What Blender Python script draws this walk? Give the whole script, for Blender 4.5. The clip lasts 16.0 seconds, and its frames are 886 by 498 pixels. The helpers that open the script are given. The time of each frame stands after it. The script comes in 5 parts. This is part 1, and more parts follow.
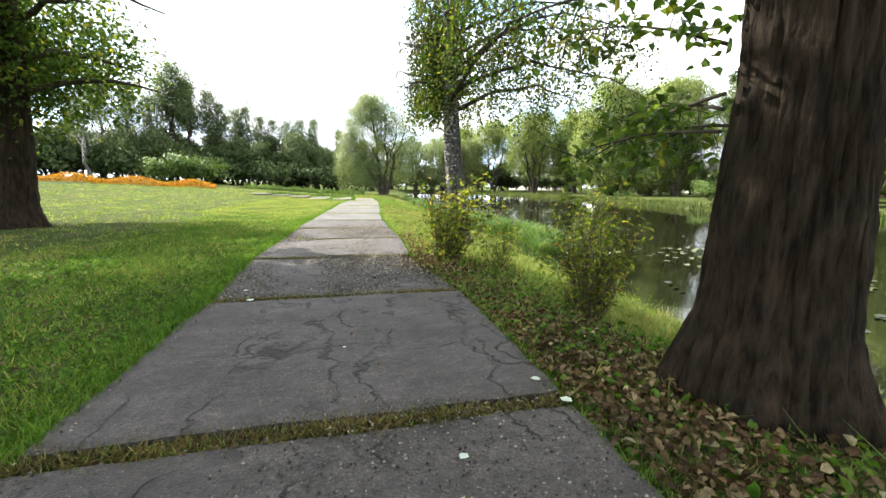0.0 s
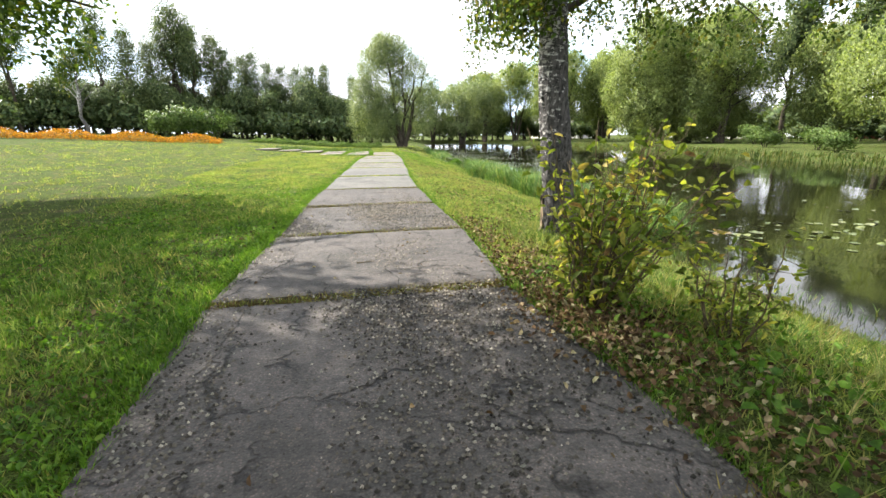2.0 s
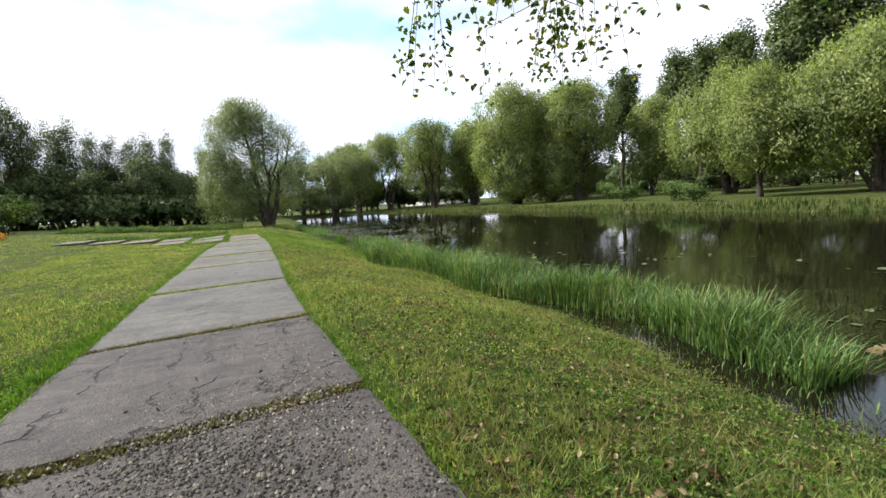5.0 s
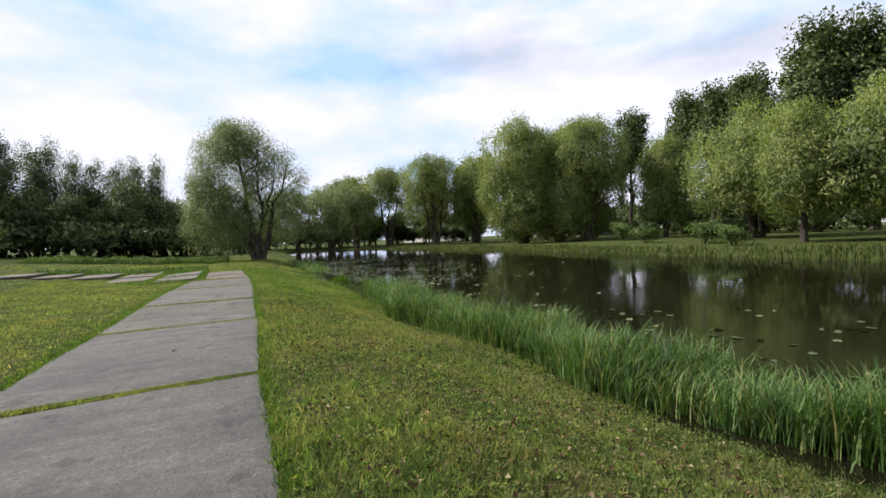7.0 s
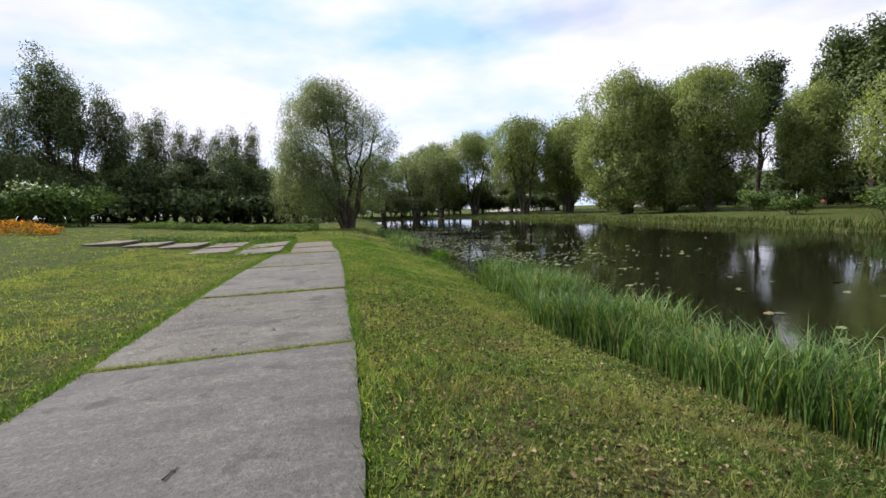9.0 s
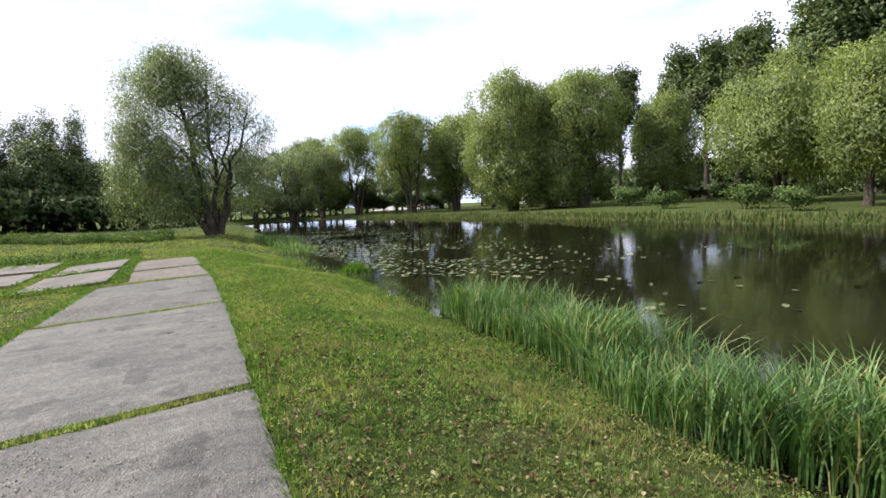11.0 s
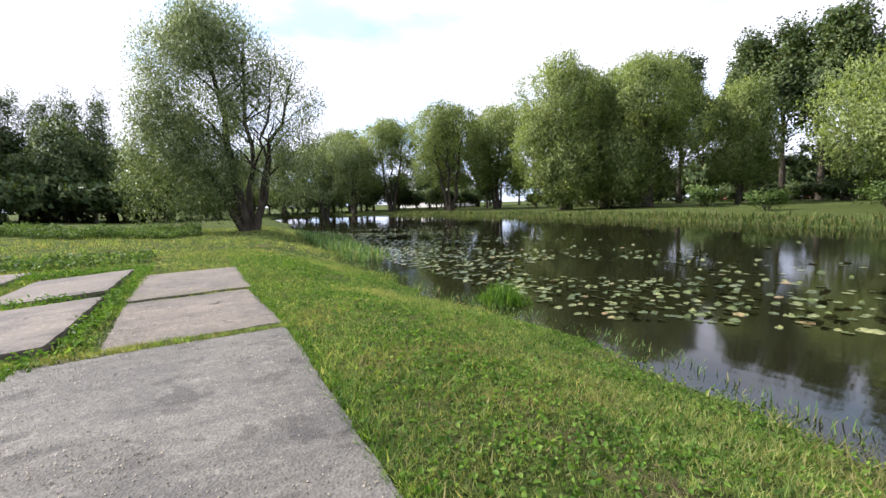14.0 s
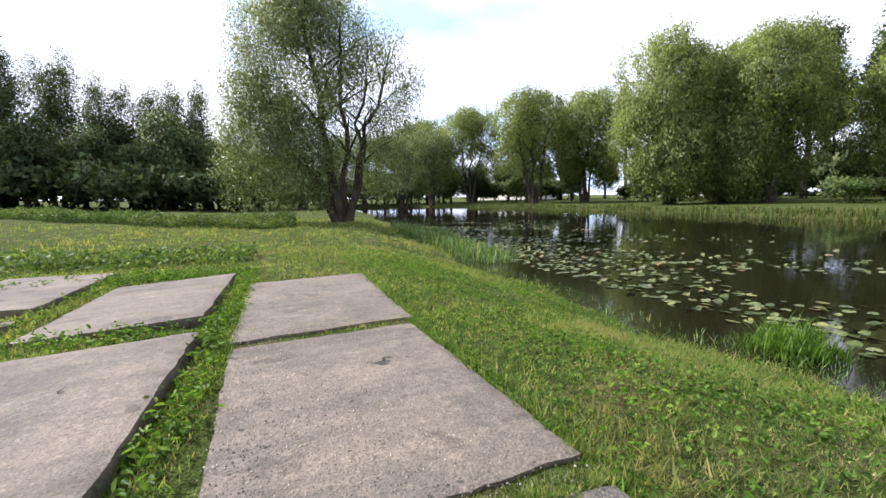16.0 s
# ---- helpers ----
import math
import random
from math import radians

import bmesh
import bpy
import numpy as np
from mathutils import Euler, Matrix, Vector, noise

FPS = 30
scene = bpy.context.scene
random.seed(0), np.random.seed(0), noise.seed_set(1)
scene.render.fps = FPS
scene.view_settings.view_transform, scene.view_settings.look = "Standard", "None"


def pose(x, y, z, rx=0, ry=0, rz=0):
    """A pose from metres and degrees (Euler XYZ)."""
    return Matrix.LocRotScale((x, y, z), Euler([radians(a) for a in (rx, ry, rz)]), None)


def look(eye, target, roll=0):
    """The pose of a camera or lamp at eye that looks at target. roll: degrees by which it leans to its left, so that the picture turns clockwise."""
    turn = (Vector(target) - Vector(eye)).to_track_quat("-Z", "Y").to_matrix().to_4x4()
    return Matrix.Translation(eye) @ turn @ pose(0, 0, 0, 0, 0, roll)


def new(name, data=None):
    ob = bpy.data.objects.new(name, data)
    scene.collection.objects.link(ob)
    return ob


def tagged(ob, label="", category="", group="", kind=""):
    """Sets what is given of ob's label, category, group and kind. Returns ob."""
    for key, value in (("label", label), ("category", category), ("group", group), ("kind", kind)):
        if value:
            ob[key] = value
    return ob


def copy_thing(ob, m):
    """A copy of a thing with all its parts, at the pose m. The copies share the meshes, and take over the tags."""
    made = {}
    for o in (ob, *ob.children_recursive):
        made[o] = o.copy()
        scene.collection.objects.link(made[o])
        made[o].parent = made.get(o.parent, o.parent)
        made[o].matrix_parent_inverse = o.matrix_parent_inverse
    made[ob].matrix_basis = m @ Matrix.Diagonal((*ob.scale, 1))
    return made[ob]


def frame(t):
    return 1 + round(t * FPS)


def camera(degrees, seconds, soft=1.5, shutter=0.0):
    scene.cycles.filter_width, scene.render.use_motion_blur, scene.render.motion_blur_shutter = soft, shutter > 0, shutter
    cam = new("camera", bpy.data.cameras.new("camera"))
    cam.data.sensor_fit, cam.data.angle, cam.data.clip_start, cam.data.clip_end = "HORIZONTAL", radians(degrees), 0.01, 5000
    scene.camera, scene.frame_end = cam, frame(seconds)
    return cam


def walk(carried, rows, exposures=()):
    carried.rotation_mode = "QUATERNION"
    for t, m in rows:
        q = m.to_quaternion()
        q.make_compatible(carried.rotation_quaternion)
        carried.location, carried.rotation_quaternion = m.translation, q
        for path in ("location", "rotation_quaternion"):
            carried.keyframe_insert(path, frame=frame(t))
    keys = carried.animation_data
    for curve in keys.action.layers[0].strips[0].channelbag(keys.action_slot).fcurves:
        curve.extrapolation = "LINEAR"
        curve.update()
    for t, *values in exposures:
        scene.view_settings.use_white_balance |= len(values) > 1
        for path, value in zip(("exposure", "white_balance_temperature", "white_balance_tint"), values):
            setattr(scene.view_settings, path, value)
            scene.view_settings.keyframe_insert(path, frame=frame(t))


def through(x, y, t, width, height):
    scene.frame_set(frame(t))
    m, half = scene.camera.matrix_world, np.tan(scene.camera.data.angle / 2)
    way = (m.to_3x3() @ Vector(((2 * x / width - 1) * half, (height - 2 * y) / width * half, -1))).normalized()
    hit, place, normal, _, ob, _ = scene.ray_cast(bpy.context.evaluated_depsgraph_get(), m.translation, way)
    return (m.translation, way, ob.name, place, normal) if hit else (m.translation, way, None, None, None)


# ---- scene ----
cam = camera(90.0, 16.0)
EXPOSURES = [(0, 1.66, 6250, 11), (2, 1.52, 6300, 12), (3.2, 1.2, 6250, 12), (4.7, 0.72, 6050, 14), (6.8, 0.18, 6050, 18), (9.7, 0.34, 5950, 20), (11.8, 0.78, 5850, 20), (14, 0.82, 5850, 21), (16, 0.78, 5900, 23)]
PATH = [
    (0, (0.452, 0.551, 1.258), (0.804, 2.5, 0.976), 0.9),
    (0.5, (0.349, 1.424, 1.342), (0.758, 3.355, 1.023), -1.3),
    (1, (0.3, 2.452, 1.389), (0.696, 4.37, 0.983), -1.3),
    (1.5, (0.149, 3.458, 1.402), (0.438, 5.384, 0.945), 1.8),
    (2, (0.073, 4.584, 1.387), (0.35, 6.501, 0.889), -0.1),
    (2.5, (0.057, 5.507, 1.45), (0.199, 7.441, 0.963), 1.4),
    (3, (0.177, 6.529, 1.403), (0.711, 8.421, 1.035), -5.6),
    (3.5, (0.26, 7.37, 1.441), (0.938, 9.226, 1.136), -2.3),
    (4, (0.285, 8.253, 1.432), (1.237, 9.988, 1.146), -4.8),
    (4.5, (0.308, 9.261, 1.474), (1.143, 11.059, 1.21), -4.3),
    (7, (0.99, 15.297, 1.436), (1.844, 17.105, 1.385), -2.1),
    (7.5, (0.964, 16.325, 1.442), (1.758, 18.159, 1.383), -2.9),
    (8, (0.981, 17.508, 1.41), (1.571, 19.413, 1.263), -3.2),
    (8.5, (1.023, 18.611, 1.417), (1.532, 20.538, 1.251), -2.7),
    (9, (1.094, 19.722, 1.441), (1.606, 21.647, 1.263), -1.7),
    (9.5, (1.039, 20.66, 1.512), (1.91, 22.448, 1.299), 2.2),
    (12, (1.007, 27.092, 1.494), (2.017, 28.809, 1.311), -3.4),
    (12.5, (0.965, 28.374, 1.438), (1.88, 30.144, 1.257), -2.5),
    (13, (0.957, 29.439, 1.407), (1.88, 31.206, 1.256), -2.2),
    (13.5, (0.953, 30.519, 1.394), (1.925, 32.259, 1.217), -3.4),
    (14, (0.868, 31.61, 1.336), (1.801, 33.367, 1.13), -1.5),
    (14.5, (0.796, 32.779, 1.272), (1.637, 34.575, 1.015), -0.1),
    (15, (0.611, 33.704, 1.233), (1.304, 35.567, 1.007), 2.3),
    (15.5, (0.462, 34.495, 1.227), (1.179, 36.349, 1.003), -2.1),
    (16, (0.273, 35.312, 1.265), (0.924, 37.189, 1.033), -0.9),
]
walk(cam, [(t, look(eye, target, roll)) for t, eye, target, roll in PATH], exposures=EXPOSURES)

# ---- world, sun, exposure ----
SUN_TO = Vector((-0.76, 0.6, 0.86)).normalized()
world = bpy.data.worlds.new("world")
scene.world = world
world.use_nodes = True
wn, wl = world.node_tree.nodes, world.node_tree.links
wn.clear()
w_out, w_bg = wn.new("ShaderNodeOutputWorld"), wn.new("ShaderNodeBackground")
w_sky = wn.new("ShaderNodeTexSky")
w_sky.sky_type, w_sky.sun_disc = "NISHITA", False
w_sky.sun_elevation = math.asin(SUN_TO.z)
w_sky.sun_rotation = math.atan2(SUN_TO.x, SUN_TO.y)
w_sky.air_density, w_sky.dust_density = 1.0, 1.2
w_tc, w_map = wn.new("ShaderNodeTexCoord"), wn.new("ShaderNodeMapping")
w_map.inputs["Scale"].default_value = (1.0, 1.0, 2.6)
w_map.inputs["Location"].default_value = (3.1, 0.7, 0.2)
w_noise, w_ramp = wn.new("ShaderNodeTexNoise"), wn.new("ShaderNodeValToRGB")
w_noise.inputs["Scale"].default_value, w_noise.inputs["Detail"].default_value = 2.3, 5.0
w_noise.inputs["Roughness"].default_value = 0.5
w_ramp.color_ramp.elements[0].position, w_ramp.color_ramp.elements[1].position = 0.36, 0.5
w_ramp.color_ramp.elements[0].color = (0.72, 0.72, 0.72, 1)
w_mix = wn.new("ShaderNodeMix")
w_mix.data_type = "RGBA"
w_cloud = wn.new("ShaderNodeTexNoise")
w_cloud.inputs["Scale"].default_value, w_cloud.inputs["Detail"].default_value = 3.4, 4.0
w_cr = wn.new("ShaderNodeValToRGB")
w_cr.color_ramp.elements[0].position, w_cr.color_ramp.elements[0].color = 0.3, (6.4, 9.4, 11.8, 1)
w_cr.color_ramp.elements[1].position, w_cr.color_ramp.elements[1].color = 0.55, (11.9, 12.0, 12.1, 1)
wl.new(w_tc.outputs["Generated"], w_map.inputs["Vector"])
wl.new(w_map.outputs["Vector"], w_noise.inputs["Vector"])
wl.new(w_map.outputs["Vector"], w_cloud.inputs["Vector"])
wl.new(w_noise.outputs["Fac"], w_ramp.inputs["Fac"])
wl.new(w_cloud.outputs["Fac"], w_cr.inputs["Fac"])
wl.new(w_ramp.outputs["Color"], w_mix.inputs[0])
wl.new(w_sky.outputs["Color"], w_mix.inputs[6])
wl.new(w_cr.outputs["Color"], w_mix.inputs[7])
wl.new(w_mix.outputs[2], w_bg.inputs["Color"])
w_bg.inputs["Strength"].default_value = 0.074
wl.new(w_bg.outputs["Background"], w_out.inputs["Surface"])

sun_data = bpy.data.lights.new("sun", "SUN")
sun_data.energy, sun_data.angle, sun_data.color = 5.0, radians(0.6), (1.0, 0.95, 0.84)
sun = new("sun", sun_data)
sun.matrix_world = look(SUN_TO * 50, (0, 0, 0))


# ---- materials ----
def material(name, rough=0.8):
    m = bpy.data.materials.new(name)
    m.use_nodes = True
    p = m.node_tree.nodes["Principled BSDF"]
    p.inputs["Roughness"].default_value = rough
    return m, m.node_tree.nodes, m.node_tree.links, p


def noise_node(nodes, links, scale, detail=4.0, rough=0.55, stretch=None):
    tc, n = nodes.new("ShaderNodeTexCoord"), nodes.new("ShaderNodeTexNoise")
    n.inputs["Scale"].default_value, n.inputs["Detail"].default_value, n.inputs["Roughness"].default_value = scale, detail, rough
    if stretch:
        mp = nodes.new("ShaderNodeMapping")
        mp.inputs["Scale"].default_value = stretch
        links.new(tc.outputs["Object"], mp.inputs["Vector"])
        links.new(mp.outputs["Vector"], n.inputs["Vector"])
    else:
        links.new(tc.outputs["Object"], n.inputs["Vector"])
    return n


def ramp(nodes, links, source, stops):
    r = nodes.new("ShaderNodeValToRGB")
    els = r.color_ramp.elements
    while len(els) < len(stops):
        els.new(0.5)
    for e, (pos, col) in zip(els, stops):
        e.position, e.color = pos, (*col, 1)
    links.new(source, r.inputs["Fac"])
    return r


def mixed(nodes, links, fac, a, b, blend="MIX"):
    m = nodes.new("ShaderNodeMix")
    m.data_type, m.blend_type = "RGBA", blend
    if isinstance(fac, float):
        m.inputs[0].default_value = fac
    else:
        links.new(fac, m.inputs[0])
    for slot, v in ((6, a), (7, b)):
        if isinstance(v, tuple):
            m.inputs[slot].default_value = (*v, 1)
        else:
            links.new(v, m.inputs[slot])
    return m.outputs[2]


def bump(nodes, links, p, height, strength, distance=0.02, normal=None):
    b = nodes.new("ShaderNodeBump")
    b.inputs["Strength"].default_value, b.inputs["Distance"].default_value = strength, distance
    links.new(height, b.inputs["Height"])
    if normal:
        links.new(normal, b.inputs["Normal"])
    if p:
        links.new(b.outputs["Normal"], p.inputs["Normal"])
    return b.outputs["Normal"]


def leaf_material(name, stops, through=0.4, gloss=0.45, scale=0.35, dry=0.0):
    """Leaves: colour varies leaf by leaf and by broad patches; light shines through."""
    m, n, l, p = material(name, gloss)
    geo = n.new("ShaderNodeNewGeometry")
    r = ramp(n, l, geo.outputs["Random Per Island"], stops)
    patch = noise_node(n, l, scale, 3.0)
    pr = ramp(n, l, patch.outputs["Fac"], [(0.3, (0.62, 0.66, 0.6)), (0.7, (1.15, 1.1, 0.95))])
    fine = noise_node(n, l, scale * 13, 3.0, 0.6)
    fr = ramp(n, l, fine.outputs["Fac"], [(0.35, (0.5, 0.52, 0.5)), (0.65, (1.3, 1.25, 1.2))])
    col = mixed(n, l, 1.0, r.outputs["Color"], pr.outputs["Color"], "MULTIPLY")
    col = mixed(n, l, 1.0, col, fr.outputs["Color"], "MULTIPLY")
    if dry:
        d = noise_node(n, l, 0.9, 5.0, 0.65)
        dr = ramp(n, l, d.outputs["Fac"], [(0.44, (0, 0, 0)), (0.66, (dry, dry, dry))])
        col = mixed(n, l, dr.outputs["Color"], col, (0.3, 0.235, 0.11))
    l.new(col, p.inputs["Base Color"])
    p.inputs["Specular IOR Level"].default_value = 0.1
    tr, mx = n.new("ShaderNodeBsdfTranslucent"), n.new("ShaderNodeMixShader")
    warm = mixed(n, l, 1.0, col, (1.35, 1.45, 0.6), "MULTIPLY")
    l.new(warm, tr.inputs["Color"])
    mx.inputs[0].default_value = through
    l.new(p.outputs["BSDF"], mx.inputs[1])
    l.new(tr.outputs["BSDF"], mx.inputs[2])
    l.new(mx.outputs["Shader"], n["Material Output"].inputs["Surface"])
    return m


def bark_material(name, dark, light, scale=9.0, stretch=(1, 1, 0.22), depth=0.05):
    m, n, l, p = material(name, 0.92)
    p.inputs["Specular IOR Level"].default_value = 0.12
    a = noise_node(n, l, scale, 6.0, 0.65, stretch)
    b = noise_node(n, l, 2.2, 3.0)
    col = ramp(n, l, a.outputs["Fac"], [(0.32, dark), (0.66, light)]).outputs["Color"]
    tint = ramp(n, l, b.outputs["Fac"], [(0.35, (0.75, 0.78, 0.7)), (0.7, (1.15, 1.1, 1.0))]).outputs["Color"]
    l.new(mixed(n, l, 1.0, col, tint, "MULTIPLY"), p.inputs["Base Color"])
    bump(n, l, p, a.outputs["Fac"], 0.9, depth)
    return m


def concrete_material(name, base, speck, dirt, coarse, cracked, stain=0.63):
    """Weathered concrete: sand grain, pebbles that show through, cracks and damp stains."""
    m, n, l, p = material(name, 0.86)
    big, fine = noise_node(n, l, 0.9, 5.0, 0.6), noise_node(n, l, 55.0, 4.0, 0.7)
    mid = noise_node(n, l, 6.0, 5.0, 0.65)
    tc = n.new("ShaderNodeTexCoord")
    vor = n.new("ShaderNodeTexVoronoi")
    vor.inputs["Scale"].default_value = 62.0
    l.new(tc.outputs["Object"], vor.inputs["Vector"])
    col = ramp(n, l, big.outputs["Fac"], [(0.3, dirt), (0.52, base), (0.75, tuple(c * 1.18 for c in base))]).outputs["Color"]
    peb = ramp(n, l, vor.outputs["Distance"], [(0.0, speck), (0.42, (1, 1, 1))]).outputs["Color"]
    mask = ramp(n, l, mid.outputs["Fac"], [(0.36, (0, 0, 0)), (0.55, (1, 1, 1))]).outputs["Color"]
    some = mixed(n, l, mask, (1.0, 1.0, 1.0), peb)
    col = mixed(n, l, 1.0, col, some, "MULTIPLY")
    grain = ramp(n, l, fine.outputs["Fac"], [(0.3, (0.6, 0.6, 0.6)), (0.7, (1.32, 1.32, 1.32))]).outputs["Color"]
    col = mixed(n, l, 1.0, col, grain, "MULTIPLY")
    rub = ramp(n, l, mid.outputs["Fac"], [(0.3, (0.8, 0.8, 0.79)), (0.7, (1.16, 1.15, 1.13))]).outputs["Color"]
    col = mixed(n, l, 1.0, col, rub, "MULTIPLY")
    salt = n.new("ShaderNodeTexVoronoi")
    salt.inputs["Scale"].default_value = 24.0
    l.new(tc.outputs["Object"], salt.inputs["Vector"])
    spots = ramp(n, l, salt.outputs["Distance"], [(0.09, (0.42, 0.4, 0.37)), (0.2, (1, 1, 1)), (0.6, (1, 1, 1)), (0.78, (1.28, 1.27, 1.25))]).outputs["Color"]
    col = mixed(n, l, 0.95, col, spots, "MULTIPLY")
    damp = noise_node(n, l, 2.6, 3.0, 0.5)
    wet = ramp(n, l, damp.outputs["Fac"], [(stain, (1, 1, 1)), (stain + 0.03, (0.68, 0.67, 0.66))]).outputs["Color"]
    col = mixed(n, l, 1.0, col, wet, "MULTIPLY")
    streak = noise_node(n, l, 1.6, 5.0, 0.65, (0.5, 2.6, 1.0))
    col = mixed(n, l, 1.0, col, ramp(n, l, streak.outputs["Fac"], [(0.34, (0.78, 0.77, 0.76)), (0.66, (1.16, 1.15, 1.12))]).outputs["Color"], "MULTIPLY")
    warp = noise_node(n, l, 1.7, 4.0)
    add = n.new("ShaderNodeVectorMath")
    add.operation = "MULTIPLY_ADD"
    l.new(warp.outputs["Color"], add.inputs[0])
    add.inputs[1].default_value = (0.9, 0.9, 0.9)
    l.new(tc.outputs["Object"], add.inputs[2])
    crack = n.new("ShaderNodeTexVoronoi")
    crack.feature = "DISTANCE_TO_EDGE"
    crack.inputs["Scale"].default_value = 0.42
    l.new(add.outputs["Vector"], crack.inputs["Vector"])
    line = ramp(n, l, crack.outputs["Distance"], [(0.003, (0.25, 0.23, 0.2)), (0.009, (1, 1, 1))]).outputs["Color"]
    where = ramp(n, l, big.outputs["Fac"], [(0.45, (0, 0, 0)), (0.55, (1, 1, 1))]).outputs["Color"]
    line = mixed(n, l, where if cracked else 0.0, (1.0, 1.0, 1.0), line)
    long_map, groove = n.new("ShaderNodeMapping"), n.new("ShaderNodeTexVoronoi")
    long_map.inputs["Scale"].default_value = (1.5, 0.16, 1.0)
    groove.feature = "DISTANCE_TO_EDGE"
    groove.inputs["Scale"].default_value = 1.0
    l.new(add.outputs["Vector"], long_map.inputs["Vector"])
    l.new(long_map.outputs["Vector"], groove.inputs["Vector"])
    cut = ramp(n, l, groove.outputs["Distance"], [(0.006, (0.28, 0.26, 0.23)), (0.022, (1, 1, 1))]).outputs["Color"]
    part_of = ramp(n, l, warp.outputs["Fac"], [(0.46, (0, 0, 0)), (0.56, (1, 1, 1))] if cracked else [(0.66, (0, 0, 0)), (0.7, (1, 1, 1))]).outputs["Color"]
    line = mixed(n, l, 1.0, line, mixed(n, l, part_of, (1.0, 1.0, 1.0), cut), "MULTIPLY")
    l.new(mixed(n, l, 1.0, col, line, "MULTIPLY"), p.inputs["Base Color"])
    n1 = bump(n, l, None, vor.outputs["Distance"], coarse, 0.006)
    n2 = bump(n, l, None, line, 1.0, 0.03, n1)
    bump(n, l, p, fine.outputs["Fac"], 0.85, 0.008, n2)
    return m


SLAB_OLD = concrete_material("old aggregate concrete", (0.066, 0.057, 0.052), (2.6, 2.3, 2.15), (0.04, 0.035, 0.03), 0.9, True)
SLAB_PALE = concrete_material("pale concrete", (0.148, 0.124, 0.094), (0.58, 0.57, 0.54), (0.09, 0.08, 0.066), 0.7, False)
SLAB_GREY = concrete_material("stained grey concrete", (0.124, 0.115, 0.094), (0.58, 0.57, 0.54), (0.08, 0.074, 0.063), 0.8, False, 0.59)
SLAB_DAMP = concrete_material("damp grey concrete", (0.102, 0.095, 0.083), (0.6, 0.59, 0.57), (0.07, 0.064, 0.058), 0.6, False)

GROUND, gn, gl, gp = material("turf soil", 0.95)
g_a, g_b, g_c = noise_node(gn, gl, 0.35, 5.0), noise_node(gn, gl, 9.0, 5.0, 0.7), noise_node(gn, gl, 1.6, 4.0)
g_d = noise_node(gn, gl, 75.0, 4.0, 0.75)
g_gap = ramp(gn, gl, g_d.outputs["Fac"], [(0.4, (0.34, 0.34, 0.31)), (0.6, (1.3, 1.28, 1.2))]).outputs["Color"]
g_col = ramp(gn, gl, g_b.outputs["Fac"], [(0.28, (0.03, 0.036, 0.012)), (0.5, (0.07, 0.1, 0.024)), (0.75, (0.14, 0.18, 0.045))]).outputs["Color"]
g_dry = ramp(gn, gl, g_b.outputs["Fac"], [(0.3, (0.06, 0.05, 0.025)), (0.7, (0.2, 0.18, 0.085))]).outputs["Color"]
g_mask = ramp(gn, gl, g_c.outputs["Fac"], [(0.5, (0, 0, 0)), (0.68, (1, 1, 1))]).outputs["Color"]
gl.new(mixed(gn, gl, 1.0, mixed(gn, gl, g_mask, g_col, g_dry), g_gap, "MULTIPLY"), gp.inputs["Base Color"])
gp.inputs["Specular IOR Level"].default_value = 0.04
bump(gn, gl, gp, g_d.outputs["Fac"], 0.9, 0.03, bump(gn, gl, None, g_b.outputs["Fac"], 0.8, 0.06))

SOIL, sn, sl, sp = material("damp soil and moss", 0.97)
s_a = noise_node(sn, sl, 11.0, 5.0, 0.7)
sl.new(ramp(sn, sl, s_a.outputs["Fac"], [(0.3, (0.03, 0.022, 0.014)), (0.55, (0.075, 0.055, 0.03)), (0.75, (0.07, 0.09, 0.03))]).outputs["Color"], sp.inputs["Base Color"])
bump(sn, sl, sp, s_a.outputs["Fac"], 0.9, 0.03)

WATER, an, al, ap = material("pond water", 0.04)
ap.inputs["Base Color"].default_value = (0.009, 0.0085, 0.004, 1)
ap.inputs["IOR"].default_value = 1.33
a_a = noise_node(an, al, 1.1, 3.0, 0.5, (1.0, 0.6, 1.0))
a_b = noise_node(an, al, 0.12, 2.0)
al.new(ramp(an, al, a_b.outputs["Fac"], [(0.35, (0.02, 0.02, 0.02)), (0.65, (0.09, 0.09, 0.09))]).outputs["Color"], ap.inputs["Roughness"])
bump(an, al, ap, a_a.outputs["Fac"], 0.12, 0.05)

GRASS = leaf_material("grass blades", [(0.0, (0.078, 0.13, 0.036)), (0.5, (0.172, 0.258, 0.084)), (0.8, (0.29, 0.36, 0.145)), (0.91, (0.40, 0.36, 0.18)), (1.0, (0.48, 0.40, 0.24))], 0.5, 0.7, 0.6, 0.5)
DRYMOSS = leaf_material("dry moss", [(0.0, (0.07, 0.046, 0.024)), (0.5, (0.16, 0.115, 0.05)), (0.8, (0.2, 0.17, 0.06)), (1.0, (0.13, 0.18, 0.04))], 0.1, 0.8, 2.0)
LUSH = leaf_material("fresh clover and grass", [(0.0, (0.052, 0.118, 0.018)), (0.6, (0.115, 0.222, 0.033)), (1.0, (0.19, 0.29, 0.055))], 0.4, 0.45, 0.9)
REED = leaf_material("reed blades", [(0.0, (0.06, 0.125, 0.036)), (0.5, (0.125, 0.22, 0.07)), (0.85, (0.21, 0.31, 0.13)), (1.0, (0.36, 0.31, 0.14))], 0.3, 0.4, 0.5)
